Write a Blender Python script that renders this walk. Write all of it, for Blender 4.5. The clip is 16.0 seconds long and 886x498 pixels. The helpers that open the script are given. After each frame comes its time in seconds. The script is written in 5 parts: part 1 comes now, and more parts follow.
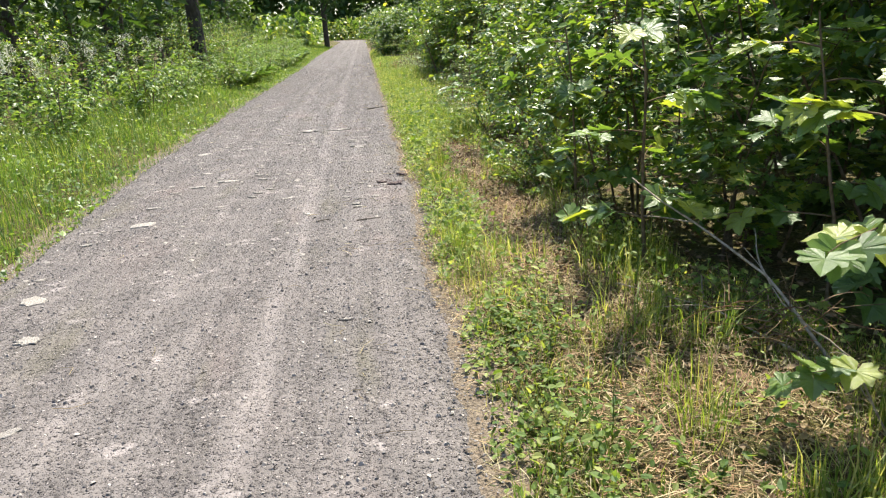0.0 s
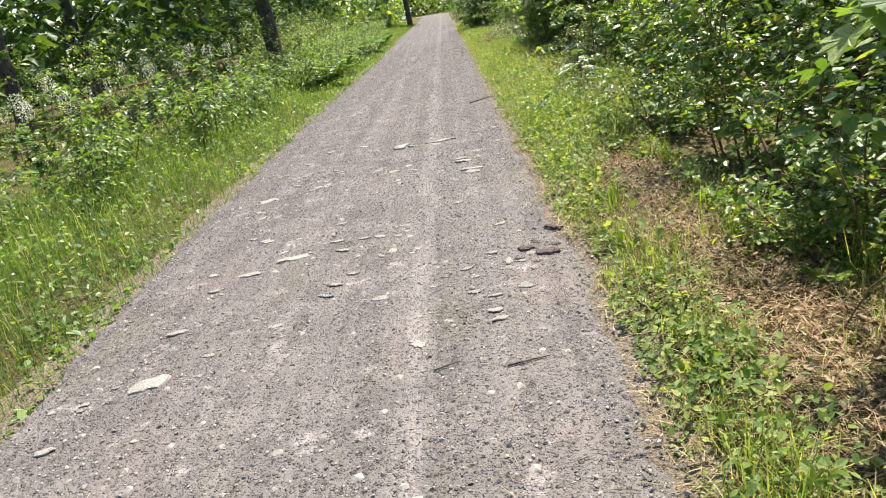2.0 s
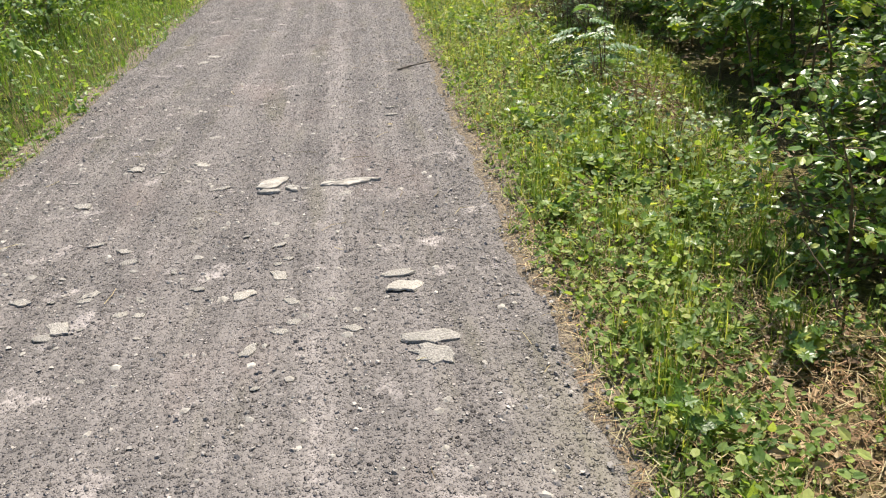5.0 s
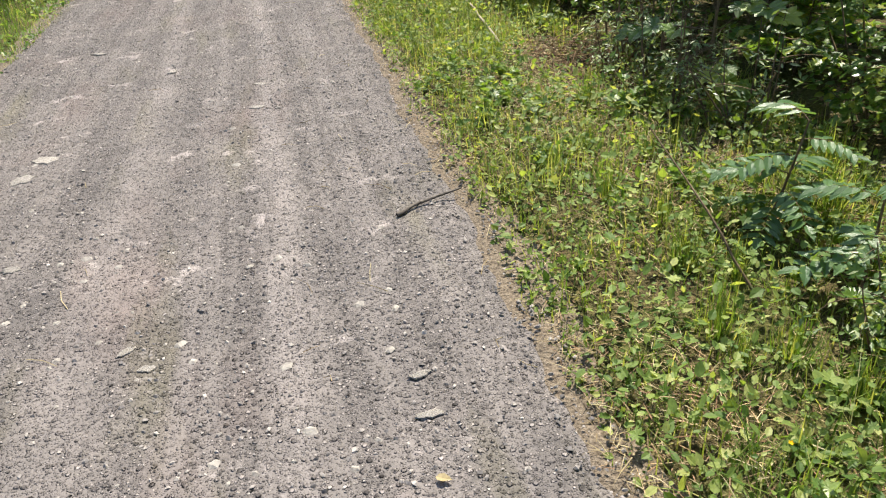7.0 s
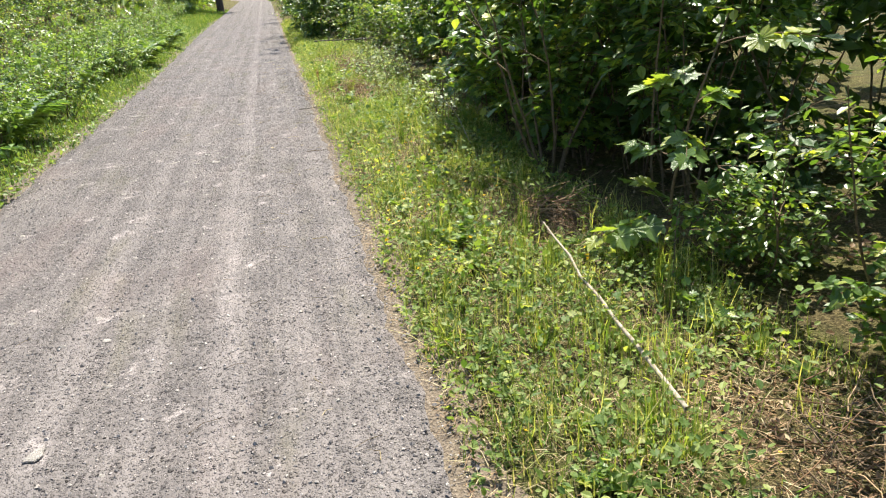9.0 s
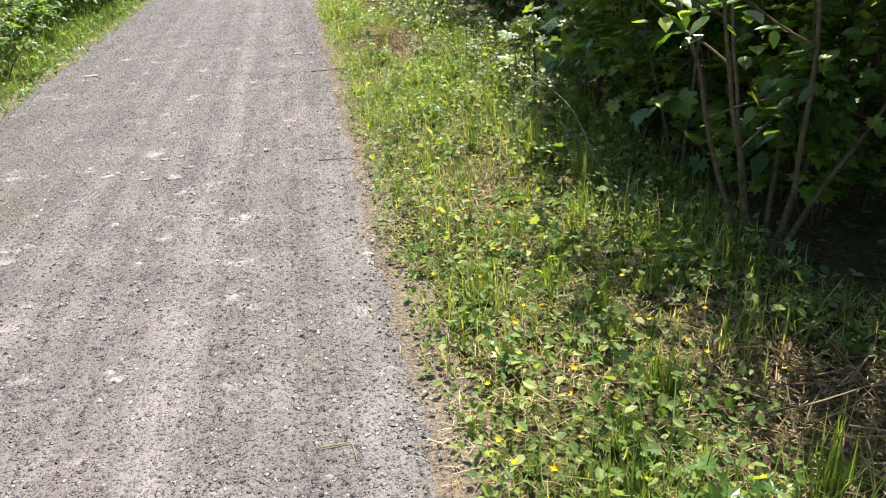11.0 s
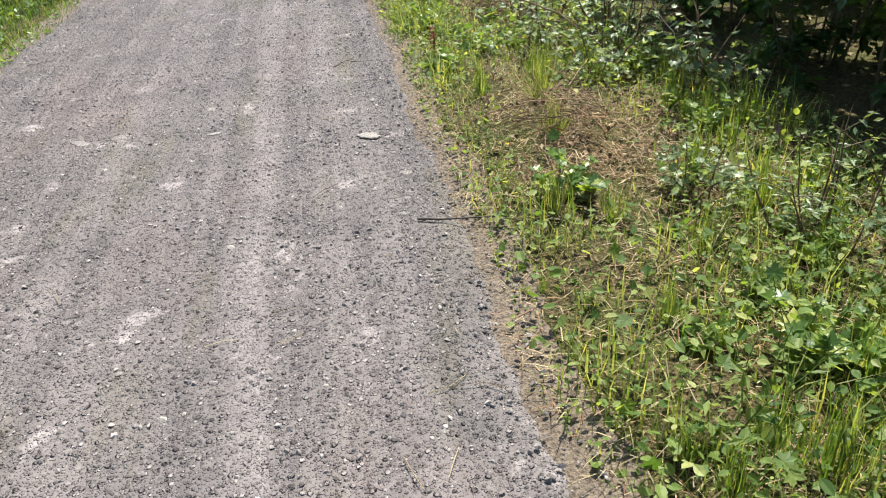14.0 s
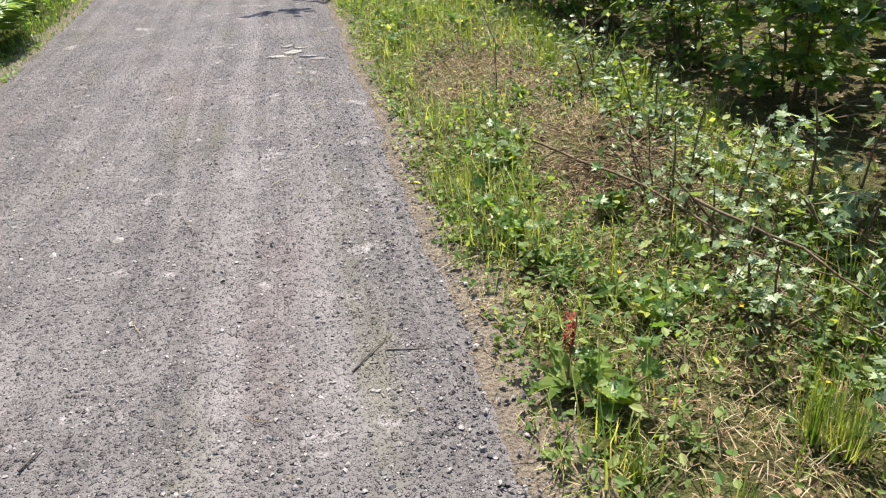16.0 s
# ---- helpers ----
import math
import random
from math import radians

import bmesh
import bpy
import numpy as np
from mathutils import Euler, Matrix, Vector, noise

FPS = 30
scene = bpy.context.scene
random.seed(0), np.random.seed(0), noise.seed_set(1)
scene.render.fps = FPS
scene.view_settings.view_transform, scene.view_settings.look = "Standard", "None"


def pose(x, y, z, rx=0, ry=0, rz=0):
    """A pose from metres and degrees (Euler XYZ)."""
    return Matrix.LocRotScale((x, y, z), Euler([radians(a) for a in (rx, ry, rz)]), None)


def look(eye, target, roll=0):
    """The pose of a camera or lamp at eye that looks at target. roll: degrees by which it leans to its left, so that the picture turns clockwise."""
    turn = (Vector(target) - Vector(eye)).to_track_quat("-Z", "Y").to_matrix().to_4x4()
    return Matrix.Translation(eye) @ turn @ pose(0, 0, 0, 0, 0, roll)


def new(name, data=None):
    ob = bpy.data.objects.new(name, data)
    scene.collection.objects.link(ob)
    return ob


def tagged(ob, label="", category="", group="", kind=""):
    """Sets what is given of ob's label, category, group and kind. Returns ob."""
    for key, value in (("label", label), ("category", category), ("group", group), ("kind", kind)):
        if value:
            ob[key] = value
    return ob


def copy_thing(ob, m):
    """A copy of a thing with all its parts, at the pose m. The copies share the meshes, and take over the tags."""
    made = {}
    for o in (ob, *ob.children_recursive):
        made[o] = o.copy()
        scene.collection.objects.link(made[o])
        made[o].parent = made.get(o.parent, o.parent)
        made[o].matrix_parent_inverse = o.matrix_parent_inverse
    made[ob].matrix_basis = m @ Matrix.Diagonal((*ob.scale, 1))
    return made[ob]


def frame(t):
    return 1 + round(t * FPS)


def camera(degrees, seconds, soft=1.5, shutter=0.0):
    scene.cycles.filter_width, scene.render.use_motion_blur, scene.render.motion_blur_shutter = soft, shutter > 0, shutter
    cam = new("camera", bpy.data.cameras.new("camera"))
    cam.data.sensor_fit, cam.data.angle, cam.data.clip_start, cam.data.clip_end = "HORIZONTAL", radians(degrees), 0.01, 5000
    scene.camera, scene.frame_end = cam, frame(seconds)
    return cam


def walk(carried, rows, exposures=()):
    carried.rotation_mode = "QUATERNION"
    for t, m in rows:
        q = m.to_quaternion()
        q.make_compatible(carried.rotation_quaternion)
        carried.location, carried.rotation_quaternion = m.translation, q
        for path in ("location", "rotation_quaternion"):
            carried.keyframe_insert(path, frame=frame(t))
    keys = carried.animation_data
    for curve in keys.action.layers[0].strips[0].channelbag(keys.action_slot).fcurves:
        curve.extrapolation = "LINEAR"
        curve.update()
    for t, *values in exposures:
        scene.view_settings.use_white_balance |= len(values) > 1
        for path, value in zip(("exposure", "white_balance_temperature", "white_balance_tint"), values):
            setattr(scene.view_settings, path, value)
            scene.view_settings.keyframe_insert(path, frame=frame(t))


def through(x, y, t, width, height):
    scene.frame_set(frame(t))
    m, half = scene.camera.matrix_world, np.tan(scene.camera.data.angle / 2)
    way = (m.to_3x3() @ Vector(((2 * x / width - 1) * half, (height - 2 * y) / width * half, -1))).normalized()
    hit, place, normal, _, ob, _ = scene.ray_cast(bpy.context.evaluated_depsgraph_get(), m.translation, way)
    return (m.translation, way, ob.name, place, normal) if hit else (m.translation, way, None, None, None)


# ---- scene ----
cam = camera(62.0, 16.0, soft=1.2)
# seconds, eye, target, roll
PATH = [
    (0, (0.917, -0.41, 1.479), (1.083, 1.496, 0.895), -3.5),
    (0.5, (0.976, 0.342, 1.492), (1.185, 2.251, 0.934), -6.7),
    (1, (0.895, 1.122, 1.484), (1.069, 3.019, 0.876), -7.6),
    (1.5, (0.797, 1.789, 1.544), (0.808, 3.702, 0.961), -10.7),
    (2, (0.74, 2.505, 1.538), (0.623, 4.4, 0.91), -11.3),
    (2.5, (0.696, 3.212, 1.555), (0.482, 5.097, 0.921), -11.9),
    (3, (0.651, 3.967, 1.52), (0.376, 5.851, 0.909), -10.0),
    (3.2, (0.61, 4.259, 1.515), (0.342, 6.141, 0.892), -9.6),
    (5.3, (0.609, 7.502, 1.637), (0.776, 9.248, 0.675), -4.1),
    (5.5, (0.561, 7.896, 1.572), (0.72, 9.622, 0.575), -3.8),
    (6, (0.549, 8.888, 1.595), (0.765, 10.529, 0.473), -5.2),
    (6.5, (0.475, 9.825, 1.619), (0.767, 11.442, 0.479), -3.7),
    (7, (0.475, 10.684, 1.682), (0.808, 12.37, 0.66), -4.1),
    (7.5, (0.487, 11.508, 1.703), (0.814, 13.248, 0.773), -4.2),
    (8, (0.564, 12.346, 1.712), (0.949, 14.129, 0.892), -5.3),
    (8.5, (0.763, 13.16, 1.742), (1.214, 14.985, 1.058), -4.7),
    (8.7, (0.775, 13.509, 1.752), (1.171, 15.342, 1.058), -4.7),
    (10.8, (1.028, 16.834, 1.637), (1.329, 18.62, 0.788), -4.3),
    (11, (1.002, 17.161, 1.622), (1.286, 18.932, 0.737), -4.4),
    (11.5, (0.973, 17.981, 1.637), (1.265, 19.75, 0.751), -6.1),
    (12, (0.96, 18.841, 1.639), (1.232, 20.619, 0.765), -5.6),
    (12.5, (0.882, 19.649, 1.659), (1.136, 21.434, 0.793), -4.6),
    (13, (0.868, 20.479, 1.605), (1.137, 22.224, 0.665), -3.3),
    (13.5, (0.755, 21.241, 1.585), (0.964, 22.965, 0.593), -3.9),
    (14, (0.721, 21.981, 1.549), (0.962, 23.684, 0.527), -3.7),
    (14.5, (0.64, 22.749, 1.574), (0.814, 24.47, 0.569), -4.1),
    (15, (0.692, 23.546, 1.588), (0.919, 25.26, 0.583), -6.0),
    (15.5, (0.753, 24.365, 1.588), (1.051, 26.069, 0.585), -5.5),
    (16, (0.743, 25.188, 1.616), (1.048, 26.91, 0.645), -4.2),
]
walk(cam, [(t, look(eye, target, roll)) for t, eye, target, roll in PATH], exposures=[(0.0, 1.22, 6450, 10), (1.5, 1.22, 6500, 10), (3.0, 1.08, 6500, 10), (5.5, 0.96, 6550, 10), (6.5, 0.96, 6550, 10), (7.5, 1.15, 6500, 10), (8.5, 1.32, 6450, 10), (11.0, 1.28, 6300, 10), (12.0, 1.22, 6250, 10), (13.5, 1.08, 6130, 11), (15.0, 0.98, 6220, 12), (16.0, 1.05, 6120, 12)])

# ---- light ----
SUN_EL, SUN_AZ = radians(60), radians(24)      # azimuth from straight ahead towards the hedge
world = bpy.data.worlds.new("sky")
scene.world = world
world.use_nodes = True
wn = world.node_tree.nodes
sky = wn.new("ShaderNodeTexSky")
sky.sky_type, sky.sun_disc = "NISHITA", False
sky.sun_elevation, sky.sun_rotation = SUN_EL, SUN_AZ
wn["Background"].inputs["Strength"].default_value = 0.12
world.node_tree.links.new(sky.outputs[0], wn["Background"].inputs["Color"])
sun = new("sun", bpy.data.lights.new("sun", "SUN"))
sun.data.energy, sun.data.angle, sun.data.color = 5.0, radians(0.53), (1.0, 0.94, 0.80)
toward = Vector((math.sin(SUN_AZ) * math.cos(SUN_EL), math.cos(SUN_AZ) * math.cos(SUN_EL), math.sin(SUN_EL)))
sun.matrix_world = Matrix.Translation((0, 0, 30)) @ toward.to_track_quat("Z", "Y").to_matrix().to_4x4()


# ---- materials ----
def node_mat(name):
    m = bpy.data.materials.new(name)
    m.use_nodes = True
    nt = m.node_tree
    nt.nodes.clear()
    return m, nt, nt.nodes.new("ShaderNodeOutputMaterial")


def noise_node(nt, scale, detail=4, rough=0.55, stretch=None):
    tc = nt.nodes.new("ShaderNodeTexCoord")
    n = nt.nodes.new("ShaderNodeTexNoise")
    n.inputs["Scale"].default_value, n.inputs["Detail"].default_value, n.inputs["Roughness"].default_value = scale, detail, rough
    if stretch:
        mp = nt.nodes.new("ShaderNodeMapping")
        mp.inputs["Scale"].default_value = stretch
        nt.links.new(tc.outputs["Object"], mp.inputs[0])
        nt.links.new(mp.outputs[0], n.inputs["Vector"])
    else:
        nt.links.new(tc.outputs["Object"], n.inputs["Vector"])
    return n


def ramp_node(nt, src, stops):
    r = nt.nodes.new("ShaderNodeValToRGB")
    while len(r.color_ramp.elements) > 1:
        r.color_ramp.elements.remove(r.color_ramp.elements[-1])
    for i, (pos, col) in enumerate(stops):
        e = r.color_ramp.elements[0] if i == 0 else r.color_ramp.elements.new(pos)
        e.position, e.color = pos, (*col, 1)
    nt.links.new(src, r.inputs[0])
    return r


def mix_node(nt, fac, a, b, mode="MIX"):
    m = nt.nodes.new("ShaderNodeMix")
    m.data_type, m.blend_type = "RGBA", mode
    for sock, val in ((m.inputs[0], fac), (m.inputs[6], a), (m.inputs[7], b)):
        if isinstance(val, (int, float)):
            sock.default_value = val
        elif isinstance(val, tuple):
            sock.default_value = (*val, 1)
        else:
            nt.links.new(val, sock)
    return m.outputs[2]


def bump_node(nt, height, strength, distance, prev=None):
    b = nt.nodes.new("ShaderNodeBump")
    b.inputs["Strength"].default_value, b.inputs["Distance"].default_value = strength, distance
    nt.links.new(height, b.inputs["Height"])
    if prev:
        nt.links.new(prev, b.inputs["Normal"])
    return b.outputs[0]


def leaf_mat(name, stops, through=0.45, rough=0.42, spec=0.4, island=True, patch=2.0, glow=(1.75, 1.7, 0.65)):
    """Green tissue: a colour of its own for each leaf, patches, gloss and light that shines through."""
    m, nt, out = node_mat(name)
    if island:
        g = nt.nodes.new("ShaderNodeNewGeometry").outputs["Random Per Island"]
    else:
        g = nt.nodes.new("ShaderNodeObjectInfo").outputs["Random"]
    col = ramp_node(nt, g, stops).outputs[0]
    big = ramp_node(nt, noise_node(nt, patch, 3).outputs[0], [(0.3, (0.62, 0.66, 0.6)), (0.7, (1.25, 1.2, 1.1))]).outputs[0]
    col = mix_node(nt, 0.8, col, big, "MULTIPLY")
    fine = ramp_node(nt, noise_node(nt, 90, 3).outputs[0], [(0.3, (0.8, 0.82, 0.8)), (0.7, (1.15, 1.15, 1.1))]).outputs[0]
    col = mix_node(nt, 0.7, col, fine, "MULTIPLY")
    p = nt.nodes.new("ShaderNodeBsdfPrincipled")
    p.inputs["Roughness"].default_value, p.inputs["Specular IOR Level"].default_value = rough, spec
    nt.links.new(col, p.inputs["Base Color"])
    nt.links.new(bump_node(nt, noise_node(nt, 60, 2).outputs[0], 0.35, 0.004), p.inputs["Normal"])
    t = nt.nodes.new("ShaderNodeBsdfTranslucent")
    warm = mix_node(nt, 1.0, col, glow, "MULTIPLY")
    nt.links.new(warm, t.inputs["Color"])
    mx = nt.nodes.new("ShaderNodeMixShader")
    mx.inputs[0].default_value = through
    nt.links.new(p.outputs[0], mx.inputs[1])
    nt.links.new(t.outputs[0], mx.inputs[2])
    nt.links.new(mx.outputs[0], out.inputs[0])
    return m


def rough_mat(name, stops, scale, rough=0.9, bump=0.5, dist=0.01, spec=0.2, island=False, obj=False, stretch=None, spread=1.0):
    """Bark, stone, earth: noise colours at two scales with relief."""
    m, nt, out = node_mat(name)
    n1 = noise_node(nt, scale, 6, stretch=stretch)
    col = ramp_node(nt, n1.outputs[0], stops).outputs[0]
    n2 = noise_node(nt, scale * 0.13, 3)
    col = mix_node(nt, 0.6, col, ramp_node(nt, n2.outputs[0], [(0.3, (0.7, 0.7, 0.7)), (0.7, (1.25, 1.22, 1.2))]).outputs[0], "MULTIPLY")
    if island or obj:
        g = nt.nodes.new("ShaderNodeNewGeometry").outputs["Random Per Island"] if island else nt.nodes.new("ShaderNodeObjectInfo").outputs["Random"]
        col = mix_node(nt, 0.85 * spread, col, ramp_node(nt, g, [(0.0, (0.5, 0.48, 0.48)), (0.4, (0.95, 0.92, 0.9)), (0.8, (1.35, 1.3, 1.23)), (1.0, (2.0, 1.92, 1.78))]).outputs[0], "MULTIPLY")
    p = nt.nodes.new("ShaderNodeBsdfPrincipled")
    p.inputs["Roughness"].default_value, p.inputs["Specular IOR Level"].default_value = rough, spec
    nt.links.new(col, p.inputs["Base Color"])
    nt.links.new(bump_node(nt, n1.outputs[0], bump, dist), p.inputs["Normal"])
    nt.links.new(p.outputs[0], out.inputs[0])
    return m


# middle and half width of the dusty lines trodden along the path
TRODDEN = [(0.46, 0.11, 1.0), (0.86, 0.07, 0.5), (0.1, 0.06, 0.45), (-0.32, 0.1, 0.55)]


def gravel_mat():
    """Grey crushed gravel with trodden wheel lines, dusty pale streaks, olive and brownish earth."""
    m, nt, out = node_mat("gravel path")
    tc = nt.nodes.new("ShaderNodeTexCoord")

    def cells(scale, feature="F1"):
        v = nt.nodes.new("ShaderNodeTexVoronoi")
        v.feature = feature
        v.inputs["Scale"].default_value = scale
        nt.links.new(tc.outputs["Object"], v.inputs["Vector"])
        return v

    def math_node(op, a, b):
        n = nt.nodes.new("ShaderNodeMath")
        n.operation = op
        for sock, val in zip(n.inputs, (a, b)):
            if isinstance(val, (int, float)):
                sock.default_value = val
            else:
                nt.links.new(val, sock)
        return n.outputs[0]

    def bits(scale, share):
        """Single stones on the finer bed: where they lie, and a tone for each."""
        v = cells(scale)
        sep = nt.nodes.new("ShaderNodeSeparateColor")
        nt.links.new(v.outputs["Color"], sep.inputs[0])
        disc = ramp_node(nt, v.outputs["Distance"], [(0.26, (1, 1, 1)), (0.46, (0, 0, 0))]).outputs[0]
        some = ramp_node(nt, sep.outputs[0], [(1 - share, (0, 0, 0)), (1.02 - share, (1, 1, 1))]).outputs[0]
        return math_node("MULTIPLY", disc, some), sep.outputs[1]

    stones = [(0.0, (0.03, 0.028, 0.029)), (0.3, (0.1, 0.093, 0.094)), (0.6, (0.22, 0.206, 0.2)), (0.85, (0.41, 0.385, 0.365)), (1.0, (0.62, 0.585, 0.55))]
    fine_at, fine_tone = bits(135, 0.72)
    mid_at, mid_tone = bits(76, 0.55)
    big_at, big_tone = bits(42, 0.34)
    grain = ramp_node(nt, noise_node(nt, 260, 4).outputs[0], [(0.32, (0.1, 0.094, 0.09)), (0.68, (0.24, 0.226, 0.214))]).outputs[0]
    for at, tone_of, much in ((fine_at, fine_tone, 0.75), (mid_at, mid_tone, 0.85), (big_at, big_tone, 0.85)):
        grain = mix_node(nt, math_node("MULTIPLY", at, much), grain, ramp_node(nt, tone_of, stones).outputs[0])
    sand = ramp_node(nt, noise_node(nt, 190, 4).outputs[0], [(0.3, (0.2, 0.186, 0.174)), (0.7, (0.36, 0.337, 0.315))]).outputs[0]
    grain = mix_node(nt, 1.0, grain, ramp_node(nt, noise_node(nt, 24, 5, rough=0.7).outputs[0], [(0.33, (0.7, 0.7, 0.7)), (0.67, (1.32, 1.3, 1.28))]).outputs[0], "MULTIPLY")
    streak = noise_node(nt, 1.0, 5, stretch=(5.5, 0.11, 1.0), rough=0.6)
    broken = noise_node(nt, 5.0, 5)
    both = nt.nodes.new("ShaderNodeMath")
    both.operation = "MULTIPLY_ADD"
    both.inputs[1].default_value = 0.22
    nt.links.new(broken.outputs[0], both.inputs[0])
    nt.links.new(streak.outputs[0], both.inputs[2])
    sfac = ramp_node(nt, both.outputs[0], [(0.57, (0.04, 0.04, 0.04)), (0.69, (0.5, 0.5, 0.5))]).outputs[0]
    col = mix_node(nt, sfac, grain, sand)
    lines = noise_node(nt, 1.0, 4, stretch=(15, 0.22, 1.0), rough=0.7)
    col = mix_node(nt, ramp_node(nt, lines.outputs[0], [(0.53, (0, 0, 0)), (0.655, (0.42, 0.42, 0.42))]).outputs[0], col, sand)
    big = noise_node(nt, 1.0, 5, stretch=(1.4, 0.5, 1))
    col = mix_node(nt, ramp_node(nt, big.outputs[0], [(0.54, (0, 0, 0)), (0.72, (0.45, 0.45, 0.45))]).outputs[0], col, (0.26, 0.205, 0.185))
    moss = noise_node(nt, 1.3, 5, stretch=(2.2, 0.4, 1))
    col = mix_node(nt, ramp_node(nt, moss.outputs[0], [(0.56, (0, 0, 0)), (0.72, (0.4, 0.4, 0.4))]).outputs[0], col, (0.17, 0.165, 0.085))
    worn = noise_node(nt, 3.1, 6, rough=0.7)
    col = mix_node(nt, ramp_node(nt, worn.outputs[0], [(0.59, (0, 0, 0)), (0.67, (0.8, 0.8, 0.8))]).outputs[0], col, (0.5, 0.465, 0.44))
    xyz = nt.nodes.new("ShaderNodeSeparateXYZ")
    nt.links.new(tc.outputs["Object"], xyz.inputs[0])
    sway = math_node("MULTIPLY", noise_node(nt, 1.0, 3, stretch=(0.01, 0.5, 0.01)).outputs[0], 0.28)
    across = math_node("ADD", xyz.outputs[0], sway)
    patchy = ramp_node(nt, noise_node(nt, 1.0, 5, stretch=(11, 0.7, 1), rough=0.75).outputs[0], [(0.36, (0.08, 0.08, 0.08)), (0.6, (0.95, 0.95, 0.95))]).outputs[0]
    dust = ramp_node(nt, noise_node(nt, 150, 5, rough=0.7).outputs[0], [(0.36, (0.19, 0.176, 0.168)), (0.6, (0.4, 0.374, 0.352))]).outputs[0]
    for middle, half, much in TRODDEN:
        off = math_node("ABSOLUTE", math_node("SUBTRACT", across, middle), 0.0)
        band = ramp_node(nt, math_node("DIVIDE", off, half), [(0.35, (1, 1, 1)), (1.0, (0, 0, 0))]).outputs[0]
        col = mix_node(nt, math_node("MULTIPLY", math_node("MULTIPLY", band, patchy), much), col, dust)
    tone = ramp_node(nt, noise_node(nt, 2.3, 6).outputs[0], [(0.3, (0.58, 0.552, 0.562)), (0.7, (0.85, 0.8, 0.8))]).outputs[0]
    col = mix_node(nt, 1.0, col, tone, "MULTIPLY")
    p = nt.nodes.new("ShaderNodeBsdfPrincipled")
    p.inputs["Roughness"].default_value, p.inputs["Specular IOR Level"].default_value = 0.85, 0.25
    nt.links.new(col, p.inputs["Base Color"])
    b = bump_node(nt, big_at, 1.0, 0.018)
    b = bump_node(nt, mid_at, 1.0, 0.010, b)
    b = bump_node(nt, fine_at, 1.0, 0.006, b)
    nt.links.new(b, p.inputs["Normal"])
    nt.links.new(p.outputs[0], out.inputs[0])
    return m


M_GRAVEL = gravel_mat()
M_PEBBLE = rough_mat("crushed stone", [(0.3, (0.14, 0.131, 0.128)), (0.7, (0.33, 0.31, 0.3))], 60, island=True, bump=0.3, dist=0.003)
M_PALE = rough_mat("pale limestone", [(0.28, (0.15, 0.138, 0.126)), (0.45, (0.27, 0.25, 0.228)), (0.72, (0.39, 0.366, 0.335))], 22, obj=True, bump=0.8, dist=0.012, spread=0.3)


def soil_mat():
    """Earth with thatch, dry litter and moss."""
    m, nt, out = node_mat("earth with thatch and moss")
    n1 = noise_node(nt, 55, 6)
    col = ramp_node(nt, n1.outputs[0], [(0.28, (0.04, 0.032, 0.018)), (0.5, (0.11, 0.09, 0.045)), (0.72, (0.26, 0.21, 0.11))]).outputs[0]
    n2 = noise_node(nt, 2.2, 5)
    col = mix_node(nt, ramp_node(nt, n2.outputs[0], [(0.42, (0, 0, 0)), (0.62, (0.5, 0.5, 0.5))]).outputs[0], col, (0.08, 0.11, 0.025))
    n3 = noise_node(nt, 7, 4)
    col = mix_node(nt, 0.8, col, ramp_node(nt, n3.outputs[0], [(0.3, (0.6, 0.6, 0.6)), (0.7, (1.3, 1.25, 1.15))]).outputs[0], "MULTIPLY")
    p = nt.nodes.new("ShaderNodeBsdfPrincipled")
    p.inputs["Roughness"].default_value, p.inputs["Specular IOR Level"].default_value = 0.95, 0.1
    nt.links.new(col, p.inputs["Base Color"])
    nt.links.new(bump_node(nt, n1.outputs[0], 1.0, 0.05), p.inputs["Normal"])
    nt.links.new(p.outputs[0], out.inputs[0])
    return m


M_SOIL = soil_mat()
M_RIM = rough_mat("tan trodden earth", [(0.28, (0.07, 0.052, 0.038)), (0.5, (0.17, 0.135, 0.1)), (0.75, (0.28, 0.23, 0.17))], 70, bump=1.0, dist=0.02)
M_RUST = leaf_mat("rusty dead stalks", [(0.0, (0.16, 0.085, 0.05)), (0.5, (0.32, 0.19, 0.115)), (1.0, (0.5, 0.36, 0.23))], 0.2, 0.6, 0.2, glow=(1.25, 1.15, 0.95))
M_BARK = rough_mat("bark", [(0.3, (0.035, 0.028, 0.022)), (0.7, (0.12, 0.1, 0.08))], 14, bump=0.9, dist=0.02, stretch=(2, 2, 0.5))
M_STEM = rough_mat("brown stem", [(0.3, (0.09, 0.06, 0.035)), (0.7, (0.22, 0.16, 0.1))], 40, bump=0.4, dist=0.003)
M_DEAD = rough_mat("dry grey wood", [(0.3, (0.2, 0.16, 0.12)), (0.7, (0.46, 0.4, 0.32))], 50, bump=0.5, dist=0.003)
M_DARKSTICK = rough_mat("dark stick bark", [(0.3, (0.05, 0.04, 0.035)), (0.7, (0.16, 0.14, 0.12))], 50, bump=0.6, dist=0.004)
M_GRASS = leaf_mat("grass", [(0.0, (0.07, 0.14, 0.03)), (0.45, (0.14, 0.22, 0.05)), (0.8, (0.26, 0.31, 0.09)), (1.0, (0.48, 0.43, 0.2))], 0.45, 0.55, 0.25, patch=0.8)
M_MEADOW = leaf_mat("meadow grass", [(0.0, (0.05, 0.11, 0.025)), (0.55, (0.11, 0.19, 0.04)), (0.87, (0.21, 0.28, 0.08)), (1.0, (0.42, 0.4, 0.2))], 0.45, 0.5, 0.3, patch=0.7)
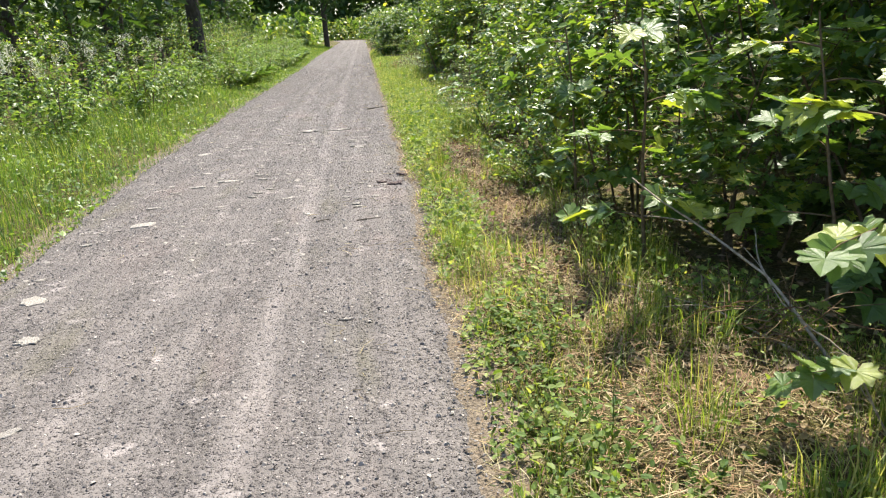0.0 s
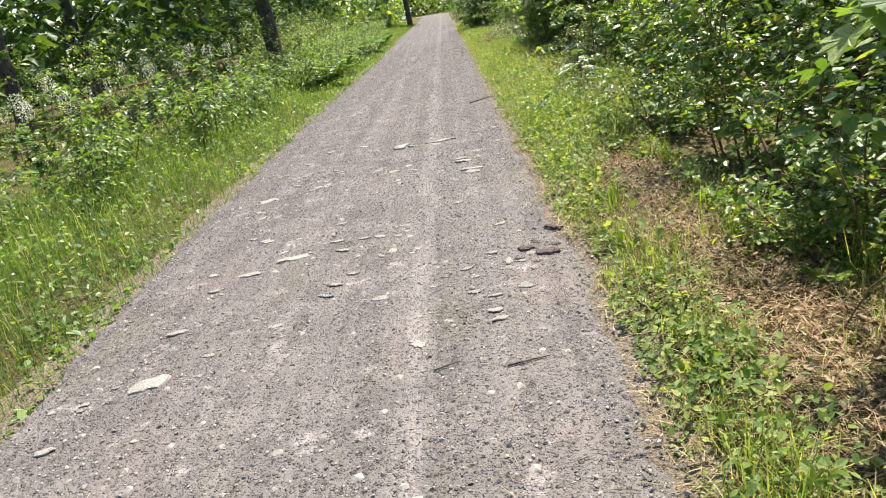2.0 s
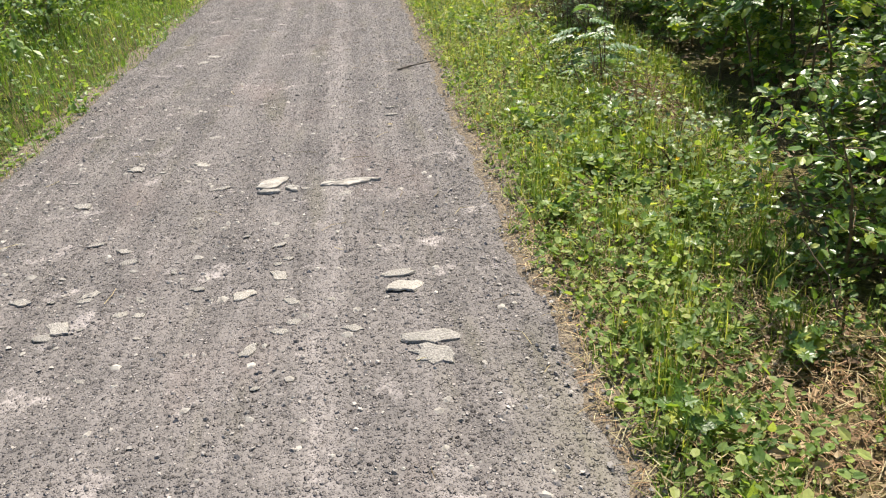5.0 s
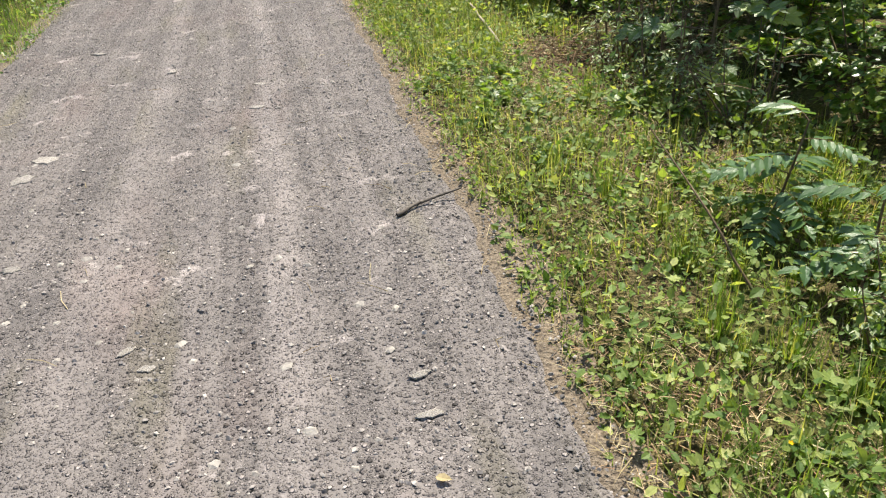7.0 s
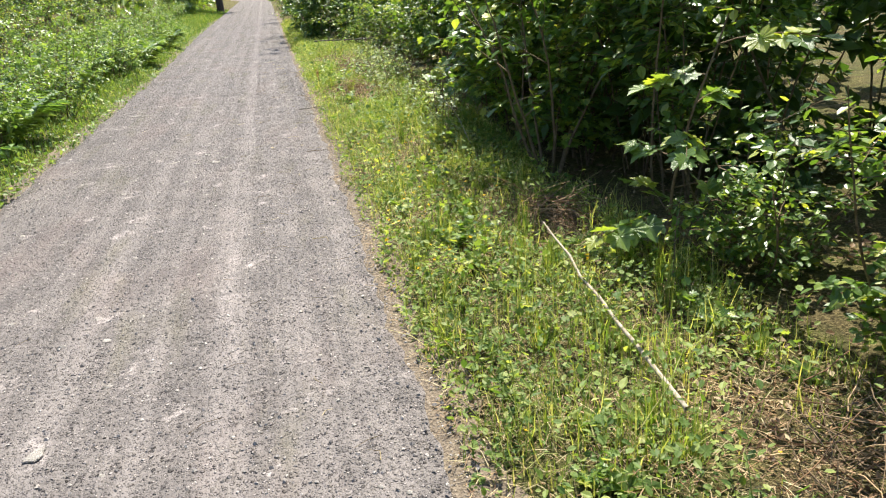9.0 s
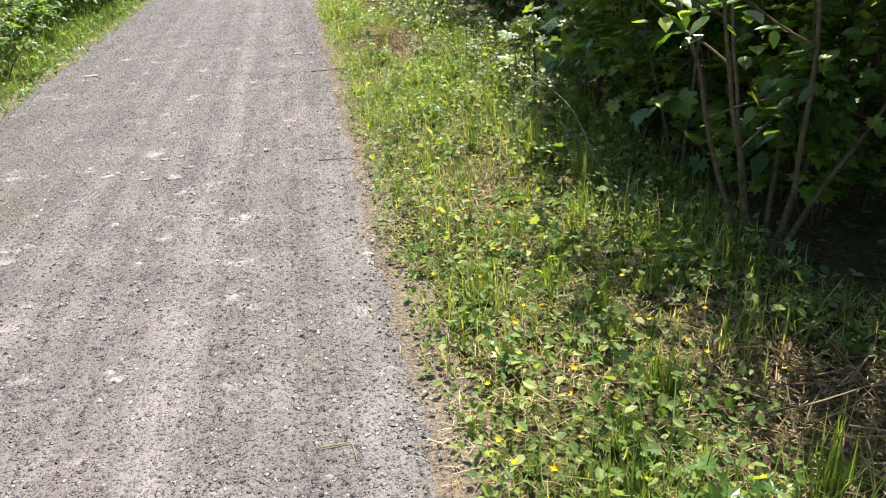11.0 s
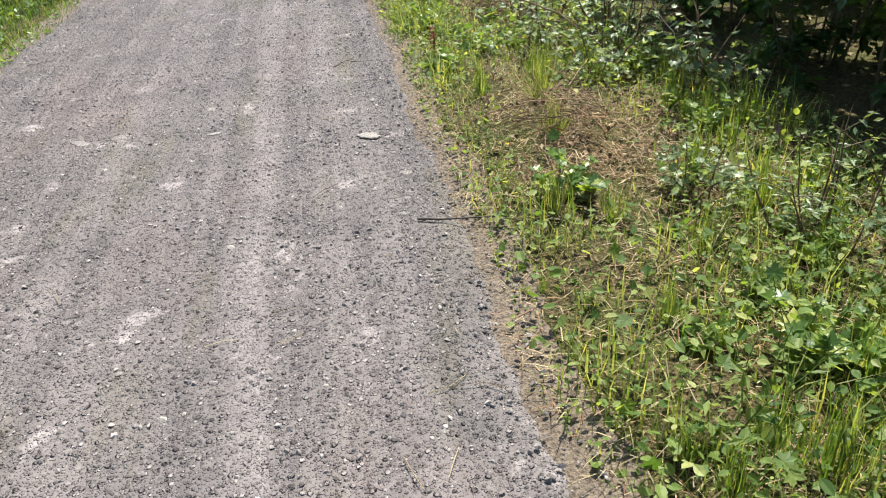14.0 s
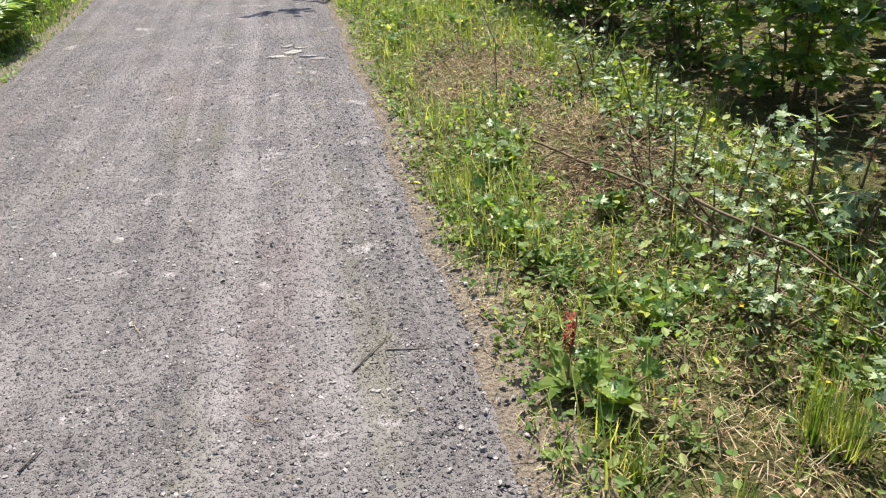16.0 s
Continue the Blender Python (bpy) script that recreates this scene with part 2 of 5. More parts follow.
M_PALEGRASS = leaf_mat("pale grass", [(0.0, (0.13, 0.19, 0.05)), (0.4, (0.24, 0.29, 0.09)), (0.75, (0.36, 0.38, 0.16)), (1.0, (0.54, 0.49, 0.28))], 0.45, 0.5, 0.3, patch=0.8)
M_STRAW = leaf_mat("dry straw", [(0.0, (0.2, 0.14, 0.08)), (0.5, (0.36, 0.285, 0.165)), (1.0, (0.56, 0.48, 0.32))], 0.25, 0.6, 0.2, glow=(1.25, 1.15, 0.95))
M_LITTER = leaf_mat("dead brown leaves", [(0.0, (0.07, 0.042, 0.026)), (0.6, (0.18, 0.112, 0.065)), (1.0, (0.42, 0.33, 0.22))], 0.2, 0.6, 0.25, glow=(1.25, 1.15, 0.95))
M_WEED = leaf_mat("herb leaf", [(0.0, (0.075, 0.14, 0.035)), (0.5, (0.17, 0.245, 0.065)), (0.85, (0.28, 0.34, 0.11)), (1.0, (0.42, 0.44, 0.18))], 0.45, 0.55, 0.3, patch=1.5)
M_LEAF = leaf_mat("shrub leaf", [(0.0, (0.05, 0.11, 0.025)), (0.5, (0.11, 0.19, 0.04)), (0.82, (0.2, 0.28, 0.06)), (1.0, (0.38, 0.4, 0.09))], 0.42, 0.36, 0.5)
M_MAPLE = leaf_mat("maple leaf", [(0.0, (0.07, 0.14, 0.04)), (0.5, (0.14, 0.23, 0.05)), (0.85, (0.25, 0.33, 0.07)), (1.0, (0.42, 0.42, 0.09))], 0.42, 0.36, 0.5)
M_MAPLE_BIG = leaf_mat("large maple leaf", [(0.0, (0.09, 0.16, 0.05)), (0.6, (0.15, 0.24, 0.06)), (1.0, (0.34, 0.38, 0.07))], 0.42, 0.34, 0.55, island=False)
M_FERN = leaf_mat("fern and bramble leaf", [(0.0, (0.07, 0.135, 0.04)), (0.6, (0.15, 0.235, 0.07)), (1.0, (0.29, 0.37, 0.13))], 0.42, 0.42, 0.4)
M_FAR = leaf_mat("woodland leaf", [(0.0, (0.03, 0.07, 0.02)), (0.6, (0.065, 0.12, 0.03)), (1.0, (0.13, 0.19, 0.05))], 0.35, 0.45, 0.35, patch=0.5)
M_ROWAN = leaf_mat("rowan leaf", [(0.0, (0.07, 0.14, 0.06)), (1.0, (0.14, 0.23, 0.1))], 0.35, 0.36, 0.5)
M_RED = leaf_mat("rusty seed", [(0.0, (0.2, 0.04, 0.03)), (1.0, (0.38, 0.1, 0.06))], 0.2, 0.6, 0.2)
M_RASP = leaf_mat("pale-backed bramble leaf", [(0.0, (0.08, 0.14, 0.06)), (0.5, (0.19, 0.26, 0.12)), (1.0, (0.45, 0.5, 0.32))], 0.35, 0.4, 0.5)
M_YELLOW = leaf_mat("yellow petal", [(0.0, (0.7, 0.42, 0.01)), (1.0, (0.8, 0.55, 0.02))], 0.2, 0.5, 0.2)
M_WHITE = leaf_mat("white petal", [(0.0, (0.6, 0.6, 0.52)), (1.0, (0.78, 0.78, 0.7))], 0.3, 0.5, 0.2, glow=(1.0, 1.0, 0.95))


# ---- mesh helpers ----
rng = np.random.default_rng(7)


def mesh_of(name, v, f, mat, smooth=False):
    """A mesh from vertex rows and faces that all have the same number of corners."""
    v, f = np.asarray(v, np.float32), np.asarray(f, np.int32)
    me = bpy.data.meshes.new(name)
    me.vertices.add(len(v))
    me.vertices.foreach_set("co", v.ravel())
    me.loops.add(f.size)
    me.loops.foreach_set("vertex_index", f.ravel())
    me.polygons.add(len(f))
    me.polygons.foreach_set("loop_start", np.arange(0, f.size, f.shape[1], dtype=np.int32))
    me.polygons.foreach_set("loop_total", np.full(len(f), f.shape[1], np.int32))
    me.polygons.foreach_set("use_smooth", np.full(len(f), smooth, bool))
    me.materials.append(mat)
    me.update(calc_edges=True)
    return me


def many(tv, tf, pos, rot, size):
    """Copies of one small shape: pos (n,3), rot (n,3,3), size (n,) or (n,3)."""
    size = np.asarray(size, float)
    size = size[:, None, None] if size.ndim == 1 else size[:, None, :]
    v = np.einsum("nij,nkj->nki", rot, tv[None] * size) + pos[:, None, :]
    f = tf[None] + (np.arange(len(pos)) * len(tv))[:, None, None]
    return v.reshape(-1, 3), f.reshape(-1, tf.shape[1])


def turns(yaw, tilt, spin=None):
    """Rotations: tilt about x, then yaw about z, after a spin about the shape's own y."""
    cy, sy, ct, st = np.cos(yaw), np.sin(yaw), np.cos(tilt), np.sin(tilt)
    o, z = np.ones_like(yaw), np.zeros_like(yaw)
    a = np.stack([np.stack([cy, -sy, z], -1), np.stack([sy, cy, z], -1), np.stack([z, z, o], -1)], -2)
    b = np.stack([np.stack([o, z, z], -1), np.stack([z, ct, -st], -1), np.stack([z, st, ct], -1)], -2)
    r = a @ b
    if spin is not None:
        c, s = np.cos(spin), np.sin(spin)
        r = r @ np.stack([np.stack([c, z, s], -1), np.stack([z, o, z], -1), np.stack([-s, z, c], -1)], -2)
    return r


# leaf shapes lie in xy, stalk at the origin, tip along +y
OVAL_V = np.array([[0, 0, 0], [0, 0.45, -0.05], [0, 1, -0.02], [-0.3, 0.4, 0.06], [0.3, 0.4, 0.06]])
OVAL_F = np.array([[0, 1, 3], [1, 2, 3], [0, 4, 1], [1, 4, 2]])
ROUND_V = np.array([[0, 0, 0], [0, 0.4, -0.05], [0, 1, -0.08], [-0.24, 0.16, 0.04], [-0.31, 0.48, 0.05], [-0.15, 0.8, 0.0], [0.24, 0.16, 0.04], [0.31, 0.48, 0.05], [0.15, 0.8, 0.0]])
ROUND_F = np.array([[0, 1, 3], [3, 1, 4], [4, 1, 5], [5, 1, 2], [0, 6, 1], [6, 7, 1], [7, 8, 1], [8, 2, 1]])
HEX_V = np.array([[0, 0, 0], [-0.3, 0.3, 0.05], [-0.25, 0.72, 0.02], [0, 1, -0.08], [0.25, 0.72, 0.02], [0.3, 0.3, 0.05]])
HEX_F = np.array([[0, 2, 1], [0, 3, 2], [0, 4, 3], [0, 5, 4]])
NARROW_V = OVAL_V * (0.55, 1, 0.7)


def lobed():
    """A five-lobed leaf as a fan round its centre, slightly cupped."""
    half = [(0.06, 0.02), (0.36, -0.06), (0.30, 0.16), (0.60, 0.30), (0.36, 0.42), (0.44, 0.66), (0.20, 0.60), (0.0, 1.0)]
    out = half + [(-x, y) for x, y in half[-2::-1]]
    v = [(0, 0.32, -0.05)] + [(x, y, 0.10 * abs(x) - 0.06 * y * y) for x, y in out]
    f = [(0, i, i + 1) for i in range(1, len(out))]
    return np.array(v), np.array(f)


LOBED_V, LOBED_F = lobed()
BLADE_V = np.array([[-0.5, 0, 0], [0.5, 0, 0], [-0.38, 0.10, 0.5], [0.38, 0.10, 0.5], [0, 0.42, 0.95]])
BLADE_F = np.array([[0, 1, 3], [0, 3, 2], [2, 3, 4]])
PEB_V = np.array([[1, 0, -0.3], [0.3, 0.85, -0.35], [-0.8, 0.5, -0.3], [-0.75, -0.55, -0.35], [0.35, -0.9, -0.3], [0.38, 0.08, 0.55], [-0.38, -0.06, 0.48]])
PEB_F = np.array([[0, 1, 5], [1, 6, 5], [1, 2, 6], [2, 3, 6], [3, 4, 6], [4, 5, 6], [4, 0, 5]])


def tubes(lines, sides=4):
    """Tapered tubes along lines of rows x, y, z, radius."""
    vs, fs, n0 = [], [], 0
    ang = np.arange(sides) * 2 * math.pi / sides
    ring = np.stack([np.cos(ang), np.sin(ang)], -1)
    idx = np.arange(sides)
    for ln in lines:
        ln = np.asarray(ln, float)
        p, r = ln[:, :3], ln[:, 3]
        d = np.gradient(p, axis=0)
        d /= np.linalg.norm(d, axis=1, keepdims=True) + 1e-9
        ref = np.where(np.abs(d[:, 2:3]) > 0.9, np.array([[1.0, 0, 0]]), np.array([[0, 0, 1.0]]))
        u = np.cross(d, ref)
        u /= np.linalg.norm(u, axis=1, keepdims=True) + 1e-9
        w = np.cross(d, u)
        vs.append((p[:, None] + r[:, None, None] * (ring[None, :, :1] * u[:, None] + ring[None, :, 1:] * w[:, None])).reshape(-1, 3))
        for k in range(len(ln) - 1):
            a, b = n0 + k * sides + idx, n0 + k * sides + (idx + 1) % sides
            fs.append(np.stack([a, b, b + sides, a + sides], -1))
        n0 += len(ln) * sides
    return np.concatenate(vs), np.concatenate(fs)


def part(name, me, parent, label=""):
    ob = new(name, me)
    ob.parent = parent
    if label:
        tagged(ob, label=label)
    return ob


def bend(p0, d0, length, r0, r1, steps, droop=0.0, wob=0.1, g=None):
    """A wandering line from p0 along d0 that droops or rises."""
    g = g or rng
    p, d = np.array(p0, float), np.array(d0, float)
    d /= np.linalg.norm(d)
    rows = [[*p, r0]]
    for k in range(steps):
        d = d + g.normal(0, wob, 3) + np.array([0, 0, -droop])
        d /= np.linalg.norm(d)
        p = p + d * length / steps
        rows.append([*p, r0 + (r1 - r0) * (k + 1) / steps])
    return np.array(rows)


def smooth_noise(x, y, s, seed=0.0):
    return np.array([noise.noise(Vector((a * s, b * s, seed))) for a, b in zip(np.ravel(x), np.ravel(y))]).reshape(np.shape(x))


# ---- the plan: a straight gravel path along +y ----
def far_shift(y):
    return -0.02 * np.clip(np.asarray(y, float) - 98, 0, 40) ** 2


def wiggle(y, seed):
    return 0.018 * np.sin(y * 2.3 + seed) + 0.014 * np.sin(y * 5.9 + 2 * seed) + 0.012 * np.sin(y * 13.7 + 3 * seed) + 0.008 * np.sin(y * 31 + seed)


def right_edge(y):
    return 1.2 + wiggle(y, 1.0) + 0.1 * np.exp(-((y - 6.6) / 0.5) ** 2) + 0.05 * np.exp(-((y - 9.3) / 0.6) ** 2) + far_shift(y)


def left_edge(y):
    return np.interp(y, [-10, 4, 6, 8, 12, 20, 30, 45, 90], [-1.6, -1.62, -1.7, -1.86, -1.9, -1.9, -1.8, -2.0, -2.0]) + wiggle(y, 2.2) + far_shift(y)


def hedge_line(y):
    return np.interp(y, [-8, 0, 2, 3, 4.5, 7, 10, 11, 13, 15.4, 16.5, 18.5, 21, 24.5, 26, 27.6, 31, 34, 36, 40, 60], [3.0, 2.9, 2.75, 2.5, 2.2, 2.0, 2.1, 2.6, 2.95, 3.1, 2.75, 2.7, 2.7, 2.95, 2.85, 2.85, 3.0, 2.6, 2.0, 1.9, 1.9]) + far_shift(y)


def ground_z(x, y):
    """Slightly bumpy verges, a shallow dip under the hedge, meadow a little higher."""
    x, y = np.asarray(x, float), np.asarray(y, float)
    dr, dl = np.clip(x - right_edge(y), 0, None), np.clip(left_edge(y) - x, 0, None)
    z = -0.03 + 0.02 * np.sin(x * 2.1 + y * 0.7) * np.clip(dr + dl, 0, 1) + 0.05 * np.clip(dr * 3, 0, 1) - 0.08 * np.clip(dr - 1, 0, 1) + 0.35 * np.clip(dl / 5, 0, 1)
    return z + 0.02 * np.sin(y * 1.7 + x) * np.clip((dr + dl) * 2, 0, 1)


# ground, one sheet out to the horizon
gx = np.concatenate([[-900, -300, -120, -60, -35], np.arange(-20, 20.01, 0.4), [35, 60, 120, 300, 900]])
gy = np.concatenate([[-900, -300, -100, -40], np.arange(-12, 60.01, 0.4), [70, 85, 100, 115, 130, 160, 300, 900]])
X, Y = np.meshgrid(gx, gy)
Z = ground_z(X, Y)
nx, ny = len(gx), len(gy)
I = np.arange(nx * ny).reshape(ny, nx)
GF = np.stack([I[:-1, :-1], I[:-1, 1:], I[1:, 1:], I[1:, :-1]], -1).reshape(-1, 4)
tagged(new("ground", mesh_of("ground", np.stack([X, Y, Z], -1).reshape(-1, 3), GF, M_SOIL, True)), "brown earth and leaf litter under the plants", "ground", kind="structure")

# the path, gently crowned, with two worn wheel lines
ty = np.concatenate([np.arange(-8, 36, 0.06), np.arange(36, 140, 0.5)])
ts = np.linspace(0, 1, 41)
T, PY = np.meshgrid(ts, ty)
PX = left_edge(PY) + T * (right_edge(PY) - left_edge(PY))
PZ = 0.003 * np.sin(PX * 7 + 0.6 * np.sin(PY * 0.5)) + 0.003 * smooth_noise(PX, PY, 7.0) + 0.004 * smooth_noise(PX, PY, 1.6, 4.0)
PZ = PZ - 0.022 * np.exp(-np.minimum(T, 1 - T) * 70)
I = np.arange(PX.size).reshape(PX.shape)
PF = np.stack([I[:-1, :-1], I[:-1, 1:], I[1:, 1:], I[1:, :-1]], -1).reshape(-1, 4)
tagged(new("gravel_path", mesh_of("gravel_path", np.stack([PX, PY, PZ], -1).reshape(-1, 3), PF, M_GRAVEL, True)), "grey crushed-gravel footpath with worn dusty wheel lines", "path", kind="structure")


def rim(edge, out, name):
    """A ragged band of bare tan earth between the gravel and the plants."""
    yy = np.arange(-8, 60, 0.05)
    t = np.array([-0.5, -0.2, 0.0, 0.25, 0.5, 0.75, 1.0])
    wide = 0.19 + 0.09 * smooth_noise(yy, yy * 0, 1.1, 7.0 + out) + 0.05 * smooth_noise(yy, yy * 0, 5.0, 9.0)
    xx = edge(yy)[:, None] + out * wide[:, None] * t[None]
    ym = np.repeat(yy[:, None], len(t), 1)
    zz = ground_z(xx, ym) + np.interp(t, [-0.5, 0, 1], [-0.012, 0.018, 0.006])[None] + 0.004 * smooth_noise(xx, ym, 9.0)
    k = np.arange(xx.size).reshape(xx.shape)
    f = np.stack([k[:-1, :-1], k[:-1, 1:], k[1:, 1:], k[1:, :-1]], -1).reshape(-1, 4)
    tagged(new(name, mesh_of(name, np.stack([xx, ym, zz], -1).reshape(-1, 3), f if out > 0 else f[:, ::-1], M_RIM, True)), "bare tan earth along the gravel's edge", "ground", kind="structure")


rim(right_edge, 1, "path_rim_right")
rim(left_edge, -1, "path_rim_left")


def path_z(x, y):
    return 0.003 * np.sin(x * 7 + 0.6 * np.sin(y * 0.5))


def scatter(n, y0, y1, power=1.0):
    """Rows y between y0 and y1, denser at the near end with power above 1."""
    return y0 + (y1 - y0) * rng.random(n) ** power


def stuff(name, v, f, mat, label, category):
    return tagged(new(name, mesh_of(name, v, f, mat)), label, category, kind="stuff")


# loose gravel
n = 58000
y = np.concatenate([scatter(n // 2, 1.0, 33), scatter(n - n // 2, 1.0, 30, 1.1)])
u = rng.random(n)
u = np.where(rng.random(n) < 0.3, np.where(rng.random(n) < 0.6, 1 - 0.3 * rng.random(n) ** 1.5, 0.25 * rng.random(n) ** 1.5), u)
x = left_edge(y) - 0.06 + u * (right_edge(y) - left_edge(y) + 0.16)
s = 0.0035 + 0.0105 * rng.random(n) ** 3
pos = np.stack([x, y, path_z(x, y) + s * 0.35], -1)
stuff("loose_gravel", *many(PEB_V, PEB_F, pos, turns(rng.random(n) * 6.28, rng.normal(0, 0.35, n)), np.stack([s, s * (0.6 + 0.4 * rng.random(n)), s * (0.5 + 0.5 * rng.random(n))], -1)), M_PEBBLE, "loose grey crushed gravel scattered on the path", "gravel")


# ---- plants ----
def blades(name, x, y, h, w, mat, label, category, lean=0.5):
    n = len(x)
    pos = np.stack([x, y, ground_z(x, y) - 0.01], -1)
    v, f = many(BLADE_V, BLADE_F, pos, turns(rng.random(n) * 6.28, rng.normal(0, lean, n) * 0.6), np.stack([w, h, h], -1))
    return stuff(name, v, f, mat, label, category)


def lying(name, x, y, length, w, mat, label, category):
    """Stalks that lie nearly flat on the sward."""
    n = len(x)
    pos = np.stack([x, y, ground_z(x, y) + 0.012 + 0.05 * rng.random(n) ** 2], -1)
    v, f = many(BLADE_V, BLADE_F, pos, turns(rng.random(n) * 6.28, -1.3 + rng.normal(0, 0.3, n), rng.normal(0, 0.5, n)), np.stack([w, length * 0.5, length], -1))
    return stuff(name, v, f, mat, label, category)


def clump_noise(x, y, s, seed):
    return smooth_noise(x, y, s, seed) * 0.5 + 0.5


DRY = [(1.95, 5.2, 0.35, 2.6, 0.75), (2.1, 2.0, 0.6, 0.9, 0.4), (1.95, 8.2, 0.3, 1.0, 0.8), (2.6, 15.8, 0.45, 0.7, 1.0), (2.45, 18.8, 0.35, 0.6, 0.9), (2.0, 25.5, 0.5, 0.9, 1.1), (2.3, 28.6, 0.35, 0.8, 0.9), (2.1, 30.6, 0.5, 1.0, 0.9), (2.5, 11.6, 0.3, 0.6, 0.7), (1.9, 21.0, 0.3, 0.5, 0.4)]


def dry(x, y):
    """How far the verge has withered, 0 to 1."""
    return np.clip(sum(w * np.exp(-((x - cx) / rx) ** 2 - ((y - cy) / ry) ** 2) for cx, cy, rx, ry, w in DRY), 0, 1)


def verge_grass():
    n = 165000
    y = scatter(n, 0.8, 48, 1.3)
    w = hedge_line(y) + 0.35 - right_edge(y)
    x = right_edge(y) + 0.04 + rng.random(n) ** 0.9 * w
    keep = clump_noise(x, y, 3.2, 3) + rng.normal(0, 0.12, n) - 0.55 * dry(x, y) > 0.42 + 0.25 * np.exp(-(x - right_edge(y)) / 0.06)
    x, y = x[keep], y[keep]
    h = (0.04 + 0.12 * rng.random(len(x)) ** 1.8 + 0.2 * (clump_noise(x, y, 1.7, 77) > 0.56) * rng.random(len(x))) * np.clip((x - right_edge(y)) * 4 + 0.2, 0.3, 1.0)
    w = (0.0032 + 0.0042 * rng.random(len(x))) * np.clip(y / 30, 1, 1.6)
    pale = rng.random(len(x)) < np.interp(y, [0, 5, 7, 9.5, 13, 15, 23, 26, 48], [0.35, 0.4, 0.1, 0.05, 0.35, 0.6, 0.55, 0.4, 0.5])
    blades("verge_grass", x[~pale], y[~pale], h[~pale], w[~pale], M_GRASS, "short green grass on the verge beside the path", "grass", 0.9)
    blades("pale_grass", x[pale], y[pale], 1.15 * h[pale], w[pale], M_PALEGRASS, "pale yellow-green grass on the verge beside the path", "grass", 0.9)


def verge_straw():
    n = 140000
    y = scatter(n, 0.8, 42, 1.3)
    x = right_edge(y) - 0.02 + (0.03 + 1.0 * rng.random(n)) * (hedge_line(y) + 0.3 - right_edge(y))
    keep = clump_noise(x, y, 1.2, 9) + rng.normal(0, 0.12, n) + 0.45 * dry(x, y) + 0.12 * np.exp(-(x - right_edge(y)) / 0.12) > 0.47
    x, y = x[keep], y[keep]
    rust = rng.random(len(x)) < 0.34 + 0.38 * dry(x, y)
    for sel, nm, mat, lab in ((~rust, "dry_straw", M_STRAW, "dry yellow straw and dead stalks on the verge"), (rust, "rusty_stalks", M_RUST, "rusty brown dead stalks lying on the verge")):
        xx, yy = x[sel], y[sel]
        lying(nm, xx, yy, 0.03 + 0.1 * rng.random(len(xx)) ** 1.5, 0.0022 + 0.0025 * rng.random(len(xx)), mat, lab, "straw")


def flat_leaves(name, x, y, z, s, tilt, mat, label, category, shape=OVAL_V, faces=OVAL_F):
    n = len(x)
    v, f = many(shape, faces, np.stack([x, y, z], -1), turns(rng.random(n) * 6.28, tilt, rng.normal(0, 0.4, n)), s)
    return stuff(name, v, f, mat, label, category)


def verge_weeds():
    n = 82000
    y = scatter(n, 0.8, 44, 1.35)
    x = right_edge(y) + 0.06 + rng.random(n) ** 1.1 * (hedge_line(y) + 0.2 - right_edge(y))
    keep = clump_noise(x, y, 1.6, 21) + rng.normal(0, 0.1, n) - 0.55 * dry(x, y) > np.interp(y, [0, 3, 7, 9, 13, 40], [0.42, 0.46, 0.42, 0.3, 0.28, 0.3])
    x, y = x[keep], y[keep]
    n = len(x)
    z = ground_z(x, y) + (0.02 + 0.17 * rng.random(n)) * np.clip((x - right_edge(y)) * 4, 0.12, 1.0)
    flat_leaves("low_herbs", x, y, z, 0.014 + 0.036 * rng.random(n) ** 1.8, rng.normal(0.15, 0.45, n), M_WEED, "low leafy green herbs and clover on the verge", "herbs", HEX_V, HEX_F)
    n = 12000
    y = scatter(n, 1.0, 34, 1.1)
    x = right_edge(y) + 0.1 + rng.random(n) * (hedge_line(y) + 0.15 - right_edge(y))
    keep = clump_noise(x, y, 2.3, 121) + rng.normal(0, 0.08, n) - 0.7 * dry(x, y) > np.interp(y, [0, 5, 7.5, 9, 13, 15, 40], [0.5, 0.5, 0.36, 0.34, 0.38, 0.47, 0.45])
    x, y = x[keep], y[keep]
    n = len(x)
    z = ground_z(x, y) + (0.05 + 0.2 * rng.random(n)) * np.clip((x - right_edge(y)) * 3, 0.25, 1.0)
    lobes = rng.random(n) < 0.4
    for sel, nm, shape, label in ((~lobes, "broad_herbs", (ROUND_V, ROUND_F), "broad rounded green herb leaves on the verge"), (lobes, "lobed_herbs", LOBED, "lobed green herb leaves on the verge")):
        flat_leaves(nm, x[sel], y[sel], z[sel], 0.02 + 0.042 * rng.random(sel.sum()) ** 1.8, rng.normal(0.25, 0.75, sel.sum()), M_WEED, label, "herbs", *shape)
    n = 30000
    y = scatter(n, 0.8, 34)
    x = right_edge(y) + 0.1 + rng.random(n) * (hedge_line(y) + 0.3 - right_edge(y))
    keep = dry(x, y) + rng.normal(0, 0.15, n) > 0.36
    x, y = x[keep], y[keep]
    n = len(x)
    flat_leaves("withered_leaves", x, y, ground_z(x, y) + 0.02 + 0.06 * rng.random(n), 0.014 + 0.026 * rng.random(n), rng.normal(0, 0.7, n), M_LITTER, "withered brown leaves on the trodden verge", "leaf litter")


